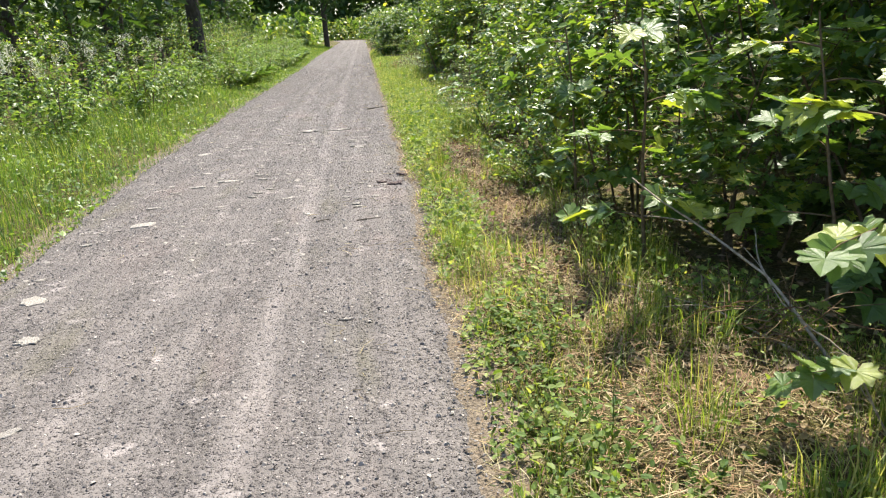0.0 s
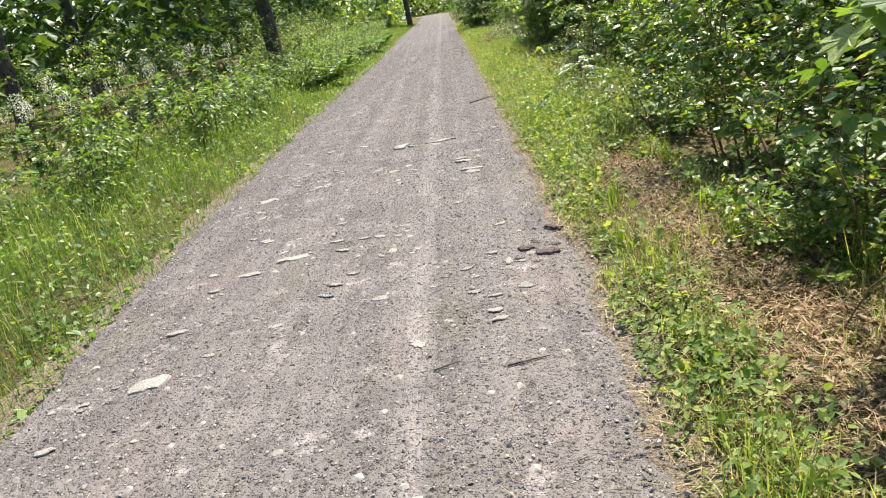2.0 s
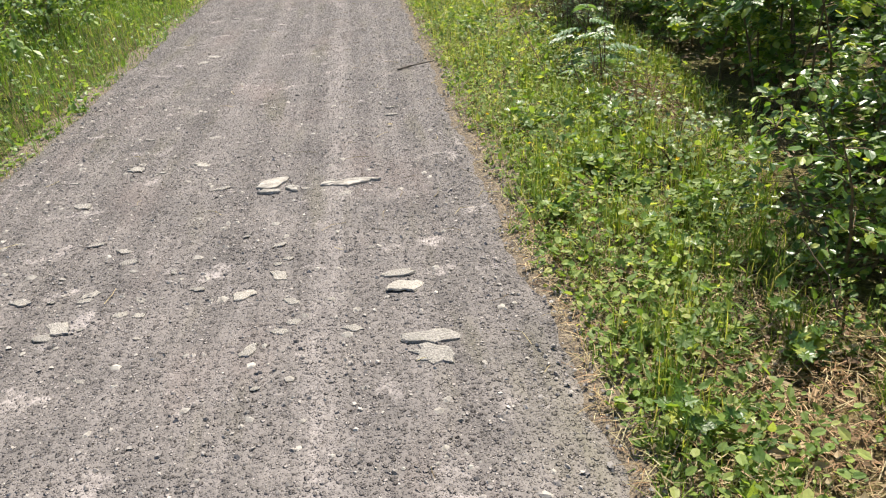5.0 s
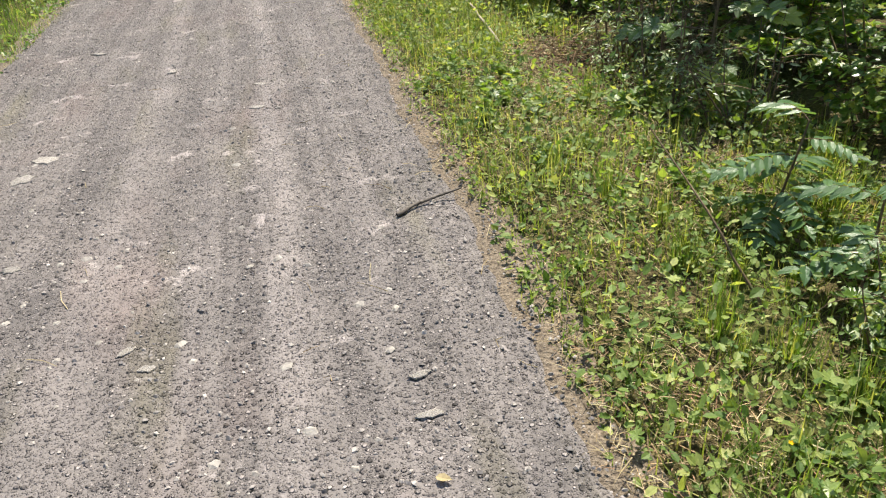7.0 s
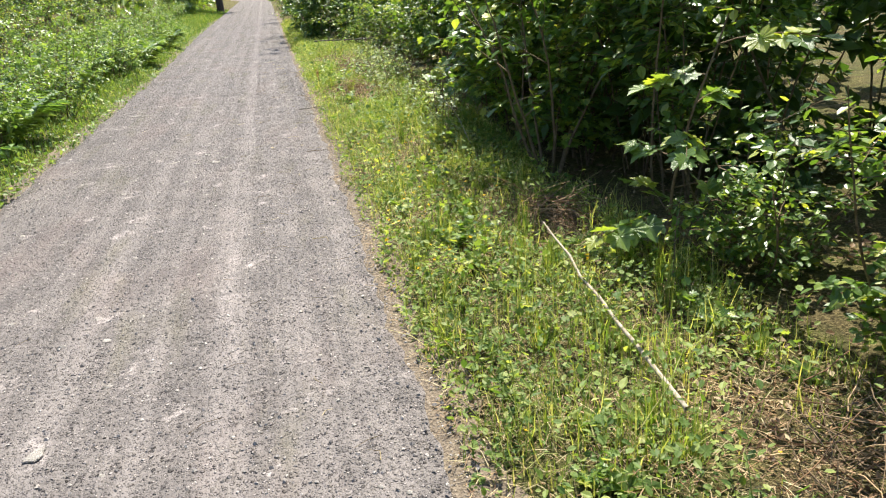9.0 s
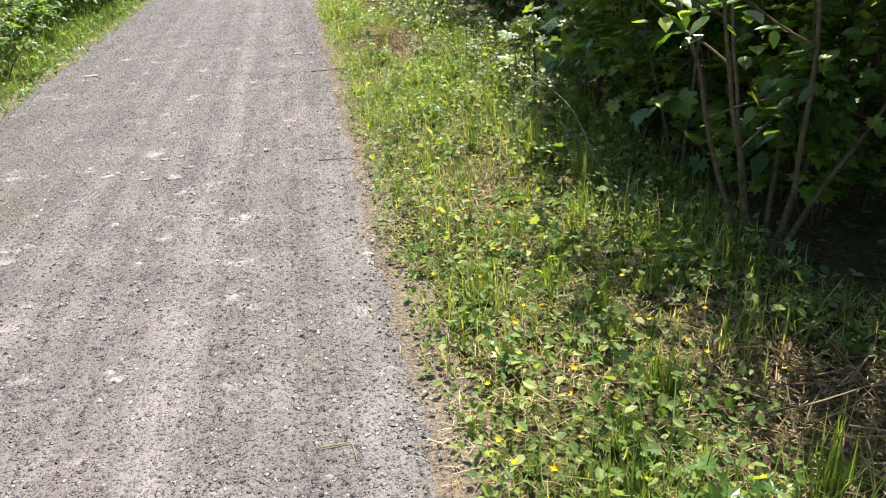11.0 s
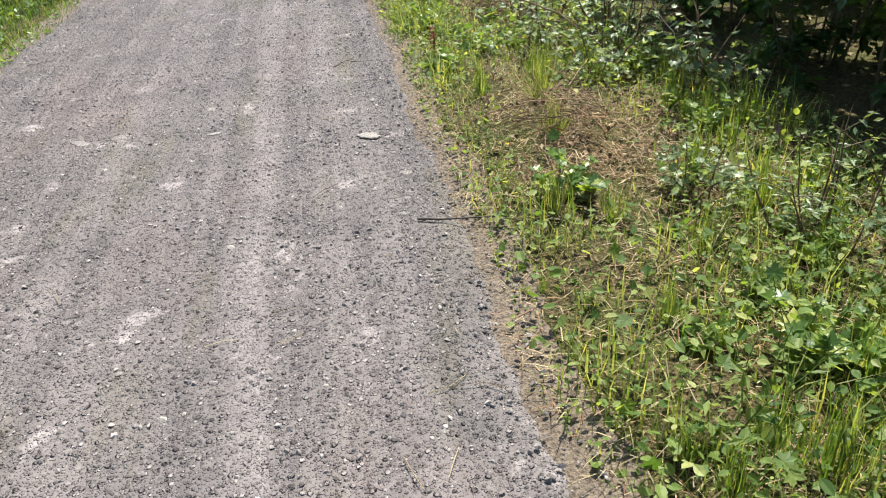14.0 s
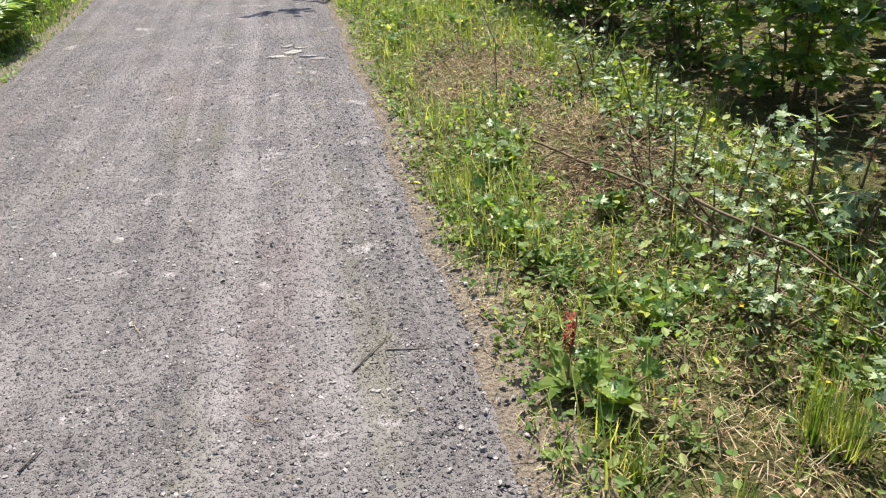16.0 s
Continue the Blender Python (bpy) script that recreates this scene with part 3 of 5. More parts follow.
def herb_mesh(seed, n_stem, h, n_leaf, size, shape, mat):
    """A small leafy plant: a few thin stems with leaves along them, larger at the foot."""
    g = np.random.default_rng(seed)
    lines, P, Yw, Ti, Si = [], [], [], [], []
    for k in range(n_stem):
        a = g.random() * 6.28
        ln = bend((0, 0, -0.01), (math.cos(a) * 0.6, math.sin(a) * 0.6, 1), h * (0.6 + 0.5 * g.random()), 0.003, 0.0012, 5, 0.05, 0.12, g)
        lines.append(ln)
        t = g.random(n_leaf) * 4.999
        i = t.astype(int)
        fr = (t - i)[:, None]
        P.append(ln[i, :3] * (1 - fr) + ln[i + 1, :3] * fr)
        Yw.append(g.random(n_leaf) * 6.28)
        Ti.append(g.normal(0.25, 0.35, n_leaf))
        Si.append(size * (1.1 - 0.12 * t) * (0.6 + 0.6 * g.random(n_leaf)))
    P, Yw, Ti, Si = map(np.concatenate, (P, Yw, Ti, Si))
    v, f = many(*shape, P, turns(Yw, Ti, g.normal(0, 0.3, len(P))), Si)
    return mesh_of("stalk", *tubes(lines, 3), M_WEED, True), mesh_of("foliage", v, f, mat)


def rosette_mesh(seed, n, size, mat):
    """Long leaves spreading from one root, such as dandelion and plantain."""
    g = np.random.default_rng(seed)
    long_v = ROUND_V * (0.55, 1, 1) + np.stack([np.zeros(9), np.zeros(9), 0.35 * ROUND_V[:, 1] - 0.5 * ROUND_V[:, 1] ** 2], -1)
    v, f = many(long_v, ROUND_F, np.zeros((n, 3)), turns(np.arange(n) * 2.4 + g.normal(0, 0.2, n), 0.35 + 0.4 * g.random(n)), size * (0.6 + 0.6 * g.random(n)))
    return None, mesh_of("foliage", v, f, mat)


def tuft_mesh(seed, n, h):
    g = np.random.default_rng(seed)
    a = g.random(n) * 6.28
    pos = np.stack([np.cos(a) * 0.04 * g.random(n), np.sin(a) * 0.04 * g.random(n), np.full(n, -0.01)], -1)
    hh = h * (0.5 + 0.6 * g.random(n))
    v, f = many(BLADE_V, BLADE_F, pos, turns(a - 1.57, -0.15 - 0.85 * g.random(n)), np.stack([0.003 + 0.003 * g.random(n), -hh, hh], -1))
    return None, mesh_of("foliage", v, f, M_GRASS)


def verge_plants():
    """Single plants that stand out from the verge's sward."""
    kinds = [
        ("herb", herb_mesh(301, 5, 0.24, 12, 0.055, ROUND, M_WEED), "leafy green herb with small rounded leaves on the verge", "herb"),
        ("herb", herb_mesh(302, 4, 0.34, 12, 0.065, NARROW, M_WEED), "upright green herb with narrow leaves on the verge", "herb"),
        ("dandelion", rosette_mesh(303, 14, 0.11, M_WEED), "flat rosette of long green leaves on the verge", "herb"),
        ("grass_tuft", tuft_mesh(304, 90, 0.26), "tuft of long bright green grass on the verge", "grass tuft"),
        ("bramble_shoot", herb_mesh(305, 4, 0.3, 8, 0.085, LOBED, M_MAPLE), "low bramble shoot with lobed leaves on the verge", "bramble"),
        ("grass_tuft", tuft_mesh(306, 70, 0.2), "small tuft of green grass on the verge", "grass tuft"),
    ]
    for i in range(760):
        y = 1.0 + 33 * rng.random() if i < 400 else 8.5 + 22 * rng.random()
        d = rng.random() ** 0.8
        x = float(right_edge(y) + 0.12 + d * (hedge_line(y) - right_edge(y) + 0.1))
        if float(dry(x, y)) > 0.15 + 0.5 * rng.random():
            continue
        name, (stalk, leaf), label, cat = kinds[int(rng.integers(6))]
        s = (0.65 + 0.6 * rng.random()) * (0.6 if d < 0.12 else 1.0)
        e = tagged(new(name), label, cat, "plants of the verge")
        e.matrix_world = Matrix.Translation((x, y, float(ground_z(x, y)))) @ pose(0, 0, 0, 0, 0, rng.random() * 360) @ Matrix.Diagonal((s, s, s, 1))
        if stalk:
            part("stalk", stalk, e)
        part("foliage", leaf, e)


def tall_tufts():
    """Long fountains of yellow-green grass among the withered stalks."""
    g = np.random.default_rng(308)
    n = 120
    a = g.random(n) * 6.28
    h = 0.34 * (0.4 + 0.6 * g.random(n))
    pos = np.stack([np.cos(a) * 0.05 * g.random(n), np.sin(a) * 0.05 * g.random(n), np.full(n, -0.01)], -1)
    me = mesh_of("foliage", *many(BLADE_V, BLADE_F, pos, turns(a - 1.57, -0.1 - 0.95 * g.random(n)), np.stack([0.003 + 0.002 * g.random(n), -h, h], -1)), M_PALEGRASS)
    for x, y, s in ((1.95, 26.1, 1.0), (1.85, 25.5, 0.8), (2.1, 26.5, 0.9), (1.6, 24.7, 0.7), (2.3, 21.4, 0.9), (2.45, 20.9, 1.0), (2.35, 22.0, 0.8), (2.2, 20.4, 0.7), (1.75, 11.0, 0.8), (1.6, 10.6, 0.7), (1.85, 10.0, 0.8), (1.5, 28.6, 0.7), (2.4, 23.6, 0.8)):
        e = tagged(new("grass_tuft"), "fountain of long yellow-green grass on the verge", "grass tuft", "tall grass tufts")
        e.matrix_world = Matrix.Translation((x, y, float(ground_z(x, y)))) @ pose(0, 0, 0, 0, 0, 90 * y) @ Matrix.Diagonal((s, s, s, 1))
        part("foliage", me, e)


def pinnate_mesh(seed, pairs, mat):
    g = np.random.default_rng(seed)
    ln = bend((0, 0, 0), (0, 1, 0.5), 1.0, 0.008, 0.003, 8, 0.14, 0.03, g)
    t = np.r_[np.repeat(np.linspace(1.6, 7.4, pairs), 2), 7.9]
    i = t.astype(int)
    fr = (t - i)[:, None]
    side = np.r_[np.tile([-1.0, 1.0], pairs), 0.0]
    m = len(t)
    v, f = many(ROUND_V * (0.7, 1, 1), ROUND_F, ln[i, :3] * (1 - fr) + ln[i + 1, :3] * fr, turns(-side * 1.15, g.normal(-0.25, 0.12, m)), np.full(m, 0.36))
    return mesh_of("leaf_stalk", *tubes([ln], 3), M_STEM, True), mesh_of("pinnate_leaf", v, f, mat)


def rowan(x, y, h, turn):
    """A young rowan: one stem with feather leaves of paired leaflets."""
    g = np.random.default_rng(int(100 * y))
    e = tagged(new("rowan_sapling"), "young rowan with blue-green feathered leaves at hedge", "sapling")
    e.matrix_world = Matrix.Translation((x, y, float(ground_z(x, y)))) @ pose(0, 0, 0, 0, 0, turn)
    st = bend((0, 0, -0.03), (0.05, 0, 1), h, 0.008, 0.004, 7, 0, 0.05, g)
    part("stem", mesh_of("stem", *tubes([st], 5), M_STEM, True), e)
    for k in range(9):
        p = st[2 + k % 6, :3]
        s = 0.2 + 0.1 * g.random()
        for nm, me in zip(("leaf_stalk", "pinnate_leaf"), PINNATE):
            part(nm, me, e).matrix_local = Matrix.Translation(p) @ pose(0, 0, 0, 0, 0, k * 137) @ Matrix.Diagonal((s, s, s, 1))


PINNATE = pinnate_mesh(71, 6, M_ROWAN)


def meadowsweet():
    """Tall herb with a creamy plume on a leafy stem."""
    g = np.random.default_rng(91)
    st = bend((0, 0, -0.02), (0.03, 0, 1), 1.25, 0.006, 0.003, 7, 0, 0.04, g)
    n = 150
    t = g.random(n) ** 0.7
    r = 0.10 * np.sin(t * 2.6) + 0.01
    a = g.random(n) * 6.28
    P = np.stack([np.cos(a) * r * g.random(n) ** 0.5, np.sin(a) * r * g.random(n) ** 0.5, 1.02 + 0.3 * t], -1)
    plume = mesh_of("plume", *many(OVAL_V, OVAL_F, P, turns(a, g.normal(0, 0.8, n)), 0.018 + 0.014 * g.random(n)), M_WHITE)
    m = 46
    z = 0.15 + 0.85 * g.random(m)
    foliage = mesh_of("foliage", *many(*ROUND, np.stack([0 * z, 0 * z, z], -1), turns(g.random(m) * 6.28, g.normal(0.1, 0.4, m)), 0.09 + 0.07 * g.random(m)), M_FERN)
    stem = mesh_of("stem", *tubes([st], 4), M_STEM, True)
    for k in range(34):
        y = 6.5 + 14 * rng.random()
        x = float(left_edge(y)) - 1.9 - 2.4 * rng.random()
        s = 0.75 + 0.4 * rng.random()
        e = tagged(new("meadowsweet"), "tall meadowsweet with a creamy white plume in meadow", "herb", "meadowsweet in the meadow")
        e.matrix_world = Matrix.Translation((x, y, float(ground_z(x, y)))) @ pose(0, 0, 0, rng.normal(0, 6), rng.normal(0, 6), rng.random() * 360) @ Matrix.Diagonal((s, s, s, 1))
        for nm, me in (("stem", stem), ("plume", plume), ("foliage", foliage)):
            part(nm, me, e)


def dock(x, y, h):
    g = np.random.default_rng(int(10 * y))
    st = bend((0, 0, -0.02), (0.05, 0.02, 1), h, 0.005, 0.003, 7, 0, 0.04, g)
    n = 170
    t = g.random(n)
    a = g.random(n) * 6.28
    P = np.stack([0.014 * np.cos(a), 0.014 * np.sin(a), h * (0.45 + 0.52 * t)], -1)
    e = tagged(new("dock"), "dock plant with a rusty red seed spike", "herb")
    e.location = (x, y, float(ground_z(x, y)))
    part("stem", mesh_of("stem", *tubes([st], 4), M_RUST, True), e)
    part("seed_spike", mesh_of("seed_spike", *many(OVAL_V, OVAL_F, P, turns(a, g.normal(0.5, 0.5, n)), np.full(n, 0.016)), M_RED), e)
    part("foliage", rosette_mesh(310, 7, 0.2, M_WEED)[1], e)


def litter():
    n = 9000
    y = scatter(n, 0.5, 40, 1.2)
    x = hedge_line(y) - 0.5 + rng.random(n) * 2.2
    z = ground_z(x, y) + 0.015 + 0.03 * rng.random(n)
    flat_leaves("leaf_litter", x, y, z, 0.03 + 0.04 * rng.random(n), rng.normal(0, 0.3, n), M_LITTER, "dead brown leaves lying under the hedge", "leaf litter")


def meadow():
    n = 88000
    y = scatter(n, 1.5, 74, 1.45)
    x = left_edge(y) + 0.05 - rng.random(n) ** 1.3 * np.interp(y, [0, 20, 24, 60], [3.2, 2.6, 1.2, 3])
    d = left_edge(y) - x
    keep = clump_noise(x, y, 1.4, 40) + rng.normal(0, 0.15, n) > 0.26
    x, y, d = x[keep], y[keep], d[keep]
    n = len(x)
    h = (0.08 + 0.22 * rng.random(n)) * np.clip(0.4 + d * 1.5, 0.4, 1.9) * np.interp(y, [0, 18, 22, 80], [1.0, 1.0, 0.6, 0.7])
    blades("meadow_grass", x, y, h, (0.0035 + 0.004 * rng.random(n)) * np.clip(y / 18, 1, 2.0), M_MEADOW, "tall green meadow grass beside the path", "grass", 0.55)
    n = 30000
    y = scatter(n, 1.5, 50, 1.3)
    x = left_edge(y) + 0.02 - rng.random(n) ** 1.2 * 3
    keep = clump_noise(x, y, 0.9, 55) + rng.normal(0, 0.1, n) > 0.42
    x, y = x[keep], y[keep]
    z = ground_z(x, y) + (0.03 + 0.3 * rng.random(len(x))) * np.clip(left_edge(y) - x, 0.12, 1.1)
    flat_leaves("meadow_herbs", x, y, z, 0.025 + 0.05 * rng.random(len(x)), rng.normal(0.2, 0.5, len(x)), M_FERN, "leafy meadow herbs among the tall grass", "herbs", HEX_V, HEX_F)
    n = 700
    y = scatter(n, 3, 32, 1.2)
    x = left_edge(y) - 0.5 - rng.random(n) * 2.2
    z = ground_z(x, y) + 0.3 + 0.2 * rng.random(n)
    flat_leaves("white_umbel_flowers", x, y, z, 0.015 + 0.02 * rng.random(n), rng.normal(0, 0.3, n), M_WHITE, "small white flower heads over the meadow grass", "flowers")


def shrub_meshes(seed, height, radius, n_stem, n_twig, n_leaf, size, shape, mat, bare=0.25, splay=0.3, plume=0):
    """One mesh for each stem with its twigs, and one of leaves in loose sprays along the outer twigs."""
    g = np.random.default_rng(seed)
    stems, twigs = [], [[] for k in range(n_stem)]
    for k in range(n_stem):
        a = g.random() * 6.28
        sp = 0.08 + splay * g.random()
        p = np.array([math.cos(a), math.sin(a), 0]) * radius * 0.45 * g.random() + (0, 0, -0.05)
        stems.append(bend(p, (math.cos(a) * sp, math.sin(a) * sp, 1.0), height * (0.6 + 0.5 * g.random()), 0.007 + 0.007 * g.random(), 0.003, 7, 0.03 * g.random(), 0.07, g))
    P, Yw, Ti, Si = [], [], [], []
    per = max(1, n_leaf // n_twig)
    for k in range(n_twig):
        j = g.integers(n_stem)
        t = (bare + (1 - bare) * g.random()) * 6.999
        i = int(t)
        p = stems[j][i, :3] * (1 - t + i) + stems[j][i + 1, :3] * (t - i)
        a = g.random() * 6.28
        tw = bend(p, (math.cos(a), math.sin(a), 0.1 + 0.6 * g.random()), radius * (0.25 + 0.5 * g.random()), 0.0035, 0.0012, 4, 0.1, 0.14, g)
        twigs[j].append(tw if size < 0.12 else tw[:1])
        t = g.random(per) ** 0.7 * 3.999
        i = t.astype(int)
        fr = (t - i)[:, None]
        P.append(tw[i, :3] * (1 - fr) + tw[i + 1, :3] * fr + g.normal(0, 0.03, (per, 3)))
        d = tw[-1, :3] - tw[0, :3]
        Yw.append(np.arctan2(-d[0], d[1]) + g.normal(0, 0.9, per))
        Ti.append(g.normal(-0.3, 0.42, per))
        Si.append(size * (0.5 + 0.75 * g.random(per)))
    P, Yw, Ti, Si = map(np.concatenate, (P, Yw, Ti, Si))
    P[:, 2] = np.maximum(P[:, 2], 0.05)
    v, f = many(*shape, P, turns(Yw, Ti, g.normal(0, 0.4, len(P))), Si)
    return [mesh_of("stem", *tubes([st] + [t for t in tw if len(t) > 1], 3), M_STEM, True) for st, tw in zip(stems, twigs)], mesh_of("crown", v, f, mat)


OVAL, HEX, ROUND, LOBED, NARROW = (OVAL_V, OVAL_F), (HEX_V, HEX_F), (ROUND_V, ROUND_F), (LOBED_V, LOBED_F), (NARROW_V, OVAL_F)


def shrub(name, meshes, x, y, turn, scale, label, category, group="", high=1.0):
    e = tagged(new(name), label, category, group)
    e.matrix_world = Matrix.Translation((x, y, float(ground_z(x, y)))) @ pose(0, 0, 0, 0, 0, turn) @ Matrix.Diagonal((scale, scale, scale * high, 1))
    for st in meshes[0]:
        part("stem", st, e)
    part("crown", meshes[1], e)
    return e


def hedge():
    kinds = [
        (shrub_meshes(11, 1.75, 0.7, 8, 110, 2600, 0.062, HEX, M_LEAF, 0.12), "green shrub with small oval leaves and bare brown stems"),
        (shrub_meshes(12, 1.8, 0.75, 7, 85, 1300, 0.092, LOBED, M_MAPLE, 0.2), "young maple bush with lobed sunlit yellow-green leaves"),
        (shrub_meshes(13, 1.1, 0.6, 10, 90, 2200, 0.052, HEX, M_LEAF, 0.1, 0.5), "low bramble bush with small leaves and arching stems"),
        (shrub_meshes(14, 2.1, 0.75, 8, 110, 2500, 0.07, HEX, M_LEAF, 0.15), "tall leafy shrub with dark shade beneath it"),
    ]
    order = [1, 0, 2, 1, 0, 2, 1, 3, 2, 0, 3, 2, 0, 3, 1, 0]
    yy, k = -1.2, 0
    while yy < 60:
        if yy < 3.4 or 18.2 < yy < 28.4:
            far = (1.6 if yy < 4 else 0.92) + 0.25 * rng.random()
            shrub("hazel_shrub", TALL, float(hedge_line(yy)) + far, yy, rng.random() * 360, 0.95 + 0.2 * rng.random(), "tall hazel on bare stems, placed for deep shade beneath", "shrub", "tall hazels in the hedge")
            yy += 0.8 + 0.25 * rng.random()
            k += 1
            continue
        kind = order[k % len(order)]
        meshes, label = kinds[kind] if yy < 35 or k % 2 else (BACK, "tall leafy shrub with dark shade beneath it")
        s = 0.9 + 0.25 * rng.random() + (0.2 if yy > 35.5 and k % 2 else 0)
        shrub("hedge_shrub", meshes, float(hedge_line(yy)) + (0.45 if kind == 2 else 0.75) + 0.2 * rng.random() - (0.3 if yy > 35.5 else 0), yy, rng.random() * 360, s, label, "shrub", "hedge along the path", 0.86)
        yy += 0.95 + 0.35 * rng.random() + (1.0 if yy > 40 else 0)
        k += 1
    # extra shrubs added out of sight to cast shade on the hedge
    for xx, yy in ((4.35, 19.6), (4.4, 21.2), (4.45, 22.8), (4.5, 1.4), (4.2, 3.3)):
        shrub("thicket_shrub", BACK, xx, yy, rng.random() * 360, 1.15, "tall dark green thicket shrub added behind hedge for shade", "shrub", "thicket behind the hedge")
    # oversized hazels added behind, up-sun, to darken the leaves in front
    for xx, yy, s in ((4.3, 5.2, 1.3), (4.6, 3.9, 1.25), (4.5, 16.7, 1.3)):
        shrub("hazel_shrub", TALL, xx, yy, 90 * yy, s, "tall hazel on bare stems, placed for deep shade beneath", "shrub", "tall hazels in the hedge")
    for xx, yy in ((3.45, 20.2), (3.45, 21.2), (3.35, 22.1), (3.4, 23.0)):
        shrub("hedge_shrub", kinds[1][0], xx, yy, 77 * yy, 1.05, "young maple bush with large dark leaves in shade", "shrub", "hedge along the path")
    yy = 0.4
    while yy < 29:
        if yy < 3.4 or yy > 16.2:
            shrub("thicket_shrub", BACK, float(hedge_line(yy)) + 1.75 + 0.3 * rng.random(), yy, rng.random() * 360, 0.75, "dark green thicket shrub in the hazels' shade", "shrub", "thicket behind the hedge")
        yy += 1.0 if yy < 3.4 or yy > 16.2 else 12.8
    for yy in (37.3, 57.0):
        shrub("hedge_shrub", BACK, 2.75, yy, 50, 1.15, "tall leafy shrub leaning out towards the path", "shrub", "hedge along the path")
    # two mostly hidden rows, height and offset set so their shade ends at hedge_line
    for off, gap, size in ((2.3, 1.6, 1.08), (4.2, 3.1, 1.5)):
        yy = -4.0
        while yy < 62:
            shrub("thicket_shrub", BACK, float(hedge_line(yy)) + off + 0.4 * rng.random(), yy, rng.random() * 360, size * (0.9 + 0.25 * rng.random()), "tall dark green thicket shrub added behind hedge for shade", "shrub", "thicket behind the hedge")
            yy += gap * (0.85 + 0.3 * rng.random()) * (2 if yy > 34 else 1)
    # low fillers added to shade the sunlit ground that showed under the hedge
    for k, (xx, yy) in enumerate(((3.9, 23.5), (3.95, 24.9), (3.75, 26.3), (3.9, 27.6))):
        shrub("thicket_shrub", BACK, xx, yy, 70.0 * k, 0.62, "tall dark green thicket shrub added behind hedge for shade", "shrub", "thicket behind the hedge")


TALL = shrub_meshes(16, 2.8, 0.8, 7, 105, 2400, 0.08, (HEX_V, HEX_F), M_LEAF, 0.33, 0.16)
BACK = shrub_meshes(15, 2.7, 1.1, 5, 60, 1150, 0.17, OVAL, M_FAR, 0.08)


def left_bushes():
    a = shrub_meshes(31, 1.15, 0.7, 8, 50, 800, 0.1, OVAL, M_FERN, 0.15, 0.45)
    b = shrub_meshes(32, 1.8, 0.85, 7, 60, 1000, 0.075, OVAL, M_LEAF, 0.1)
    yy = 5.0
    while yy < 74:
        d = np.interp(yy, [4, 12, 20, 24, 46], [1.7, 1.4, 1.2, 1.4, 1.9])
        shrub("bramble_bush", a, float(left_edge(yy)) - d - 0.7 * rng.random(), yy, rng.random() * 360, 0.8 + 0.35 * rng.random(), "low pale green bramble bush in the meadow", "bush", "brambles in the meadow")
        yy += (1.15 + 0.5 * rng.random()) * (2 if yy > 40 else 1)
    yy = 20.5
    while yy < 45:
        shrub("bramble_bush", a, float(left_edge(yy)) - 0.75 - 0.5 * rng.random(), yy, rng.random() * 360, 0.75 + 0.2 * rng.random(), "low pale green bramble bush beside the path", "bush", "brambles in the meadow")
        yy += 0.8 + 0.3 * rng.random()
    yy = 5.0
    while yy < 76:
        shrub("meadow_shrub", b, float(left_edge(yy)) - 3.0 - 1.4 * rng.random(), yy, rng.random() * 360, 0.9 + 0.35 * rng.random(), "leafy shrub at the wood's edge behind the meadow", "shrub", "shrubs at the wood's edge")
        yy += (1.6 + 0.6 * rng.random()) * (2 if yy > 40 else 1)


def fern_mesh(seed):
    """A frond: an arching stalk with pairs of leaflets that shorten towards the tip."""
    g = np.random.default_rng(seed)
    ln = bend((0, 0, 0), (0, 0.45, 1), 1.0, 0.006, 0.0015, 10, 0.16, 0.03, g)
    t = np.repeat(np.linspace(2.2, 9.7, 17), 2)
    i = t.astype(int)
    fr = (t - i)[:, None]
    P = ln[i, :3] * (1 - fr) + ln[i + 1, :3] * fr
    side = np.tile([-1.0, 1.0], 17)
    sz = 0.32 * np.sin(np.clip((10.4 - t) / 8.2, 0, 1) * 2.3) ** 0.9
    v, f = many(OVAL_V * (0.62, 1, 1), OVAL_F, P, turns(-side * 1.25 + g.normal(0, 0.06, 34), g.normal(-0.1, 0.12, 34)), sz)
    return mesh_of("stalk", *tubes([ln], 4), M_FERN, True), mesh_of("frond", v, f, M_FERN)


def ferns():
    kinds = [fern_mesh(k) for k in (61, 62, 63)]
    m = tagged(new("fern"), "pale green bracken fern with spreading fronds beside the path", "fern", "bracken along the meadow's edge")
    for k in range(8):
        stalk, frond = kinds[k % 3]
        for nm, me in (("stalk", stalk), ("frond", frond)):
            ob = part(nm, me, m)
            ob.matrix_local = pose(0, 0, 0, 0, 0, k * 45 + 12 * (k % 3)) @ Matrix.Diagonal((0.9, 0.9, 0.8 + 0.1 * (k % 3), 1))
    first = True
    for k in range(24):
        near = k >= 20
        yy = 20.5 + 5.5 * rng.random() if near else 20.0 + 24 * rng.random() ** 1.2
        xx = float(left_edge(yy)) - (0.45 + 1.5 * rng.random() if near else 0.5 + 2.3 * rng.random() + (0.5 if yy < 22 else 0))
        pm = Matrix.Translation((xx, yy, float(ground_z(xx, yy)))) @ pose(0, 0, 0, 0, 0, rng.random() * 360)
        if first:
            m.matrix_world, first = pm, False
        else:
            c = copy_thing(m, pm)
            c.scale = (0.85 + 0.4 * rng.random(),) * 3


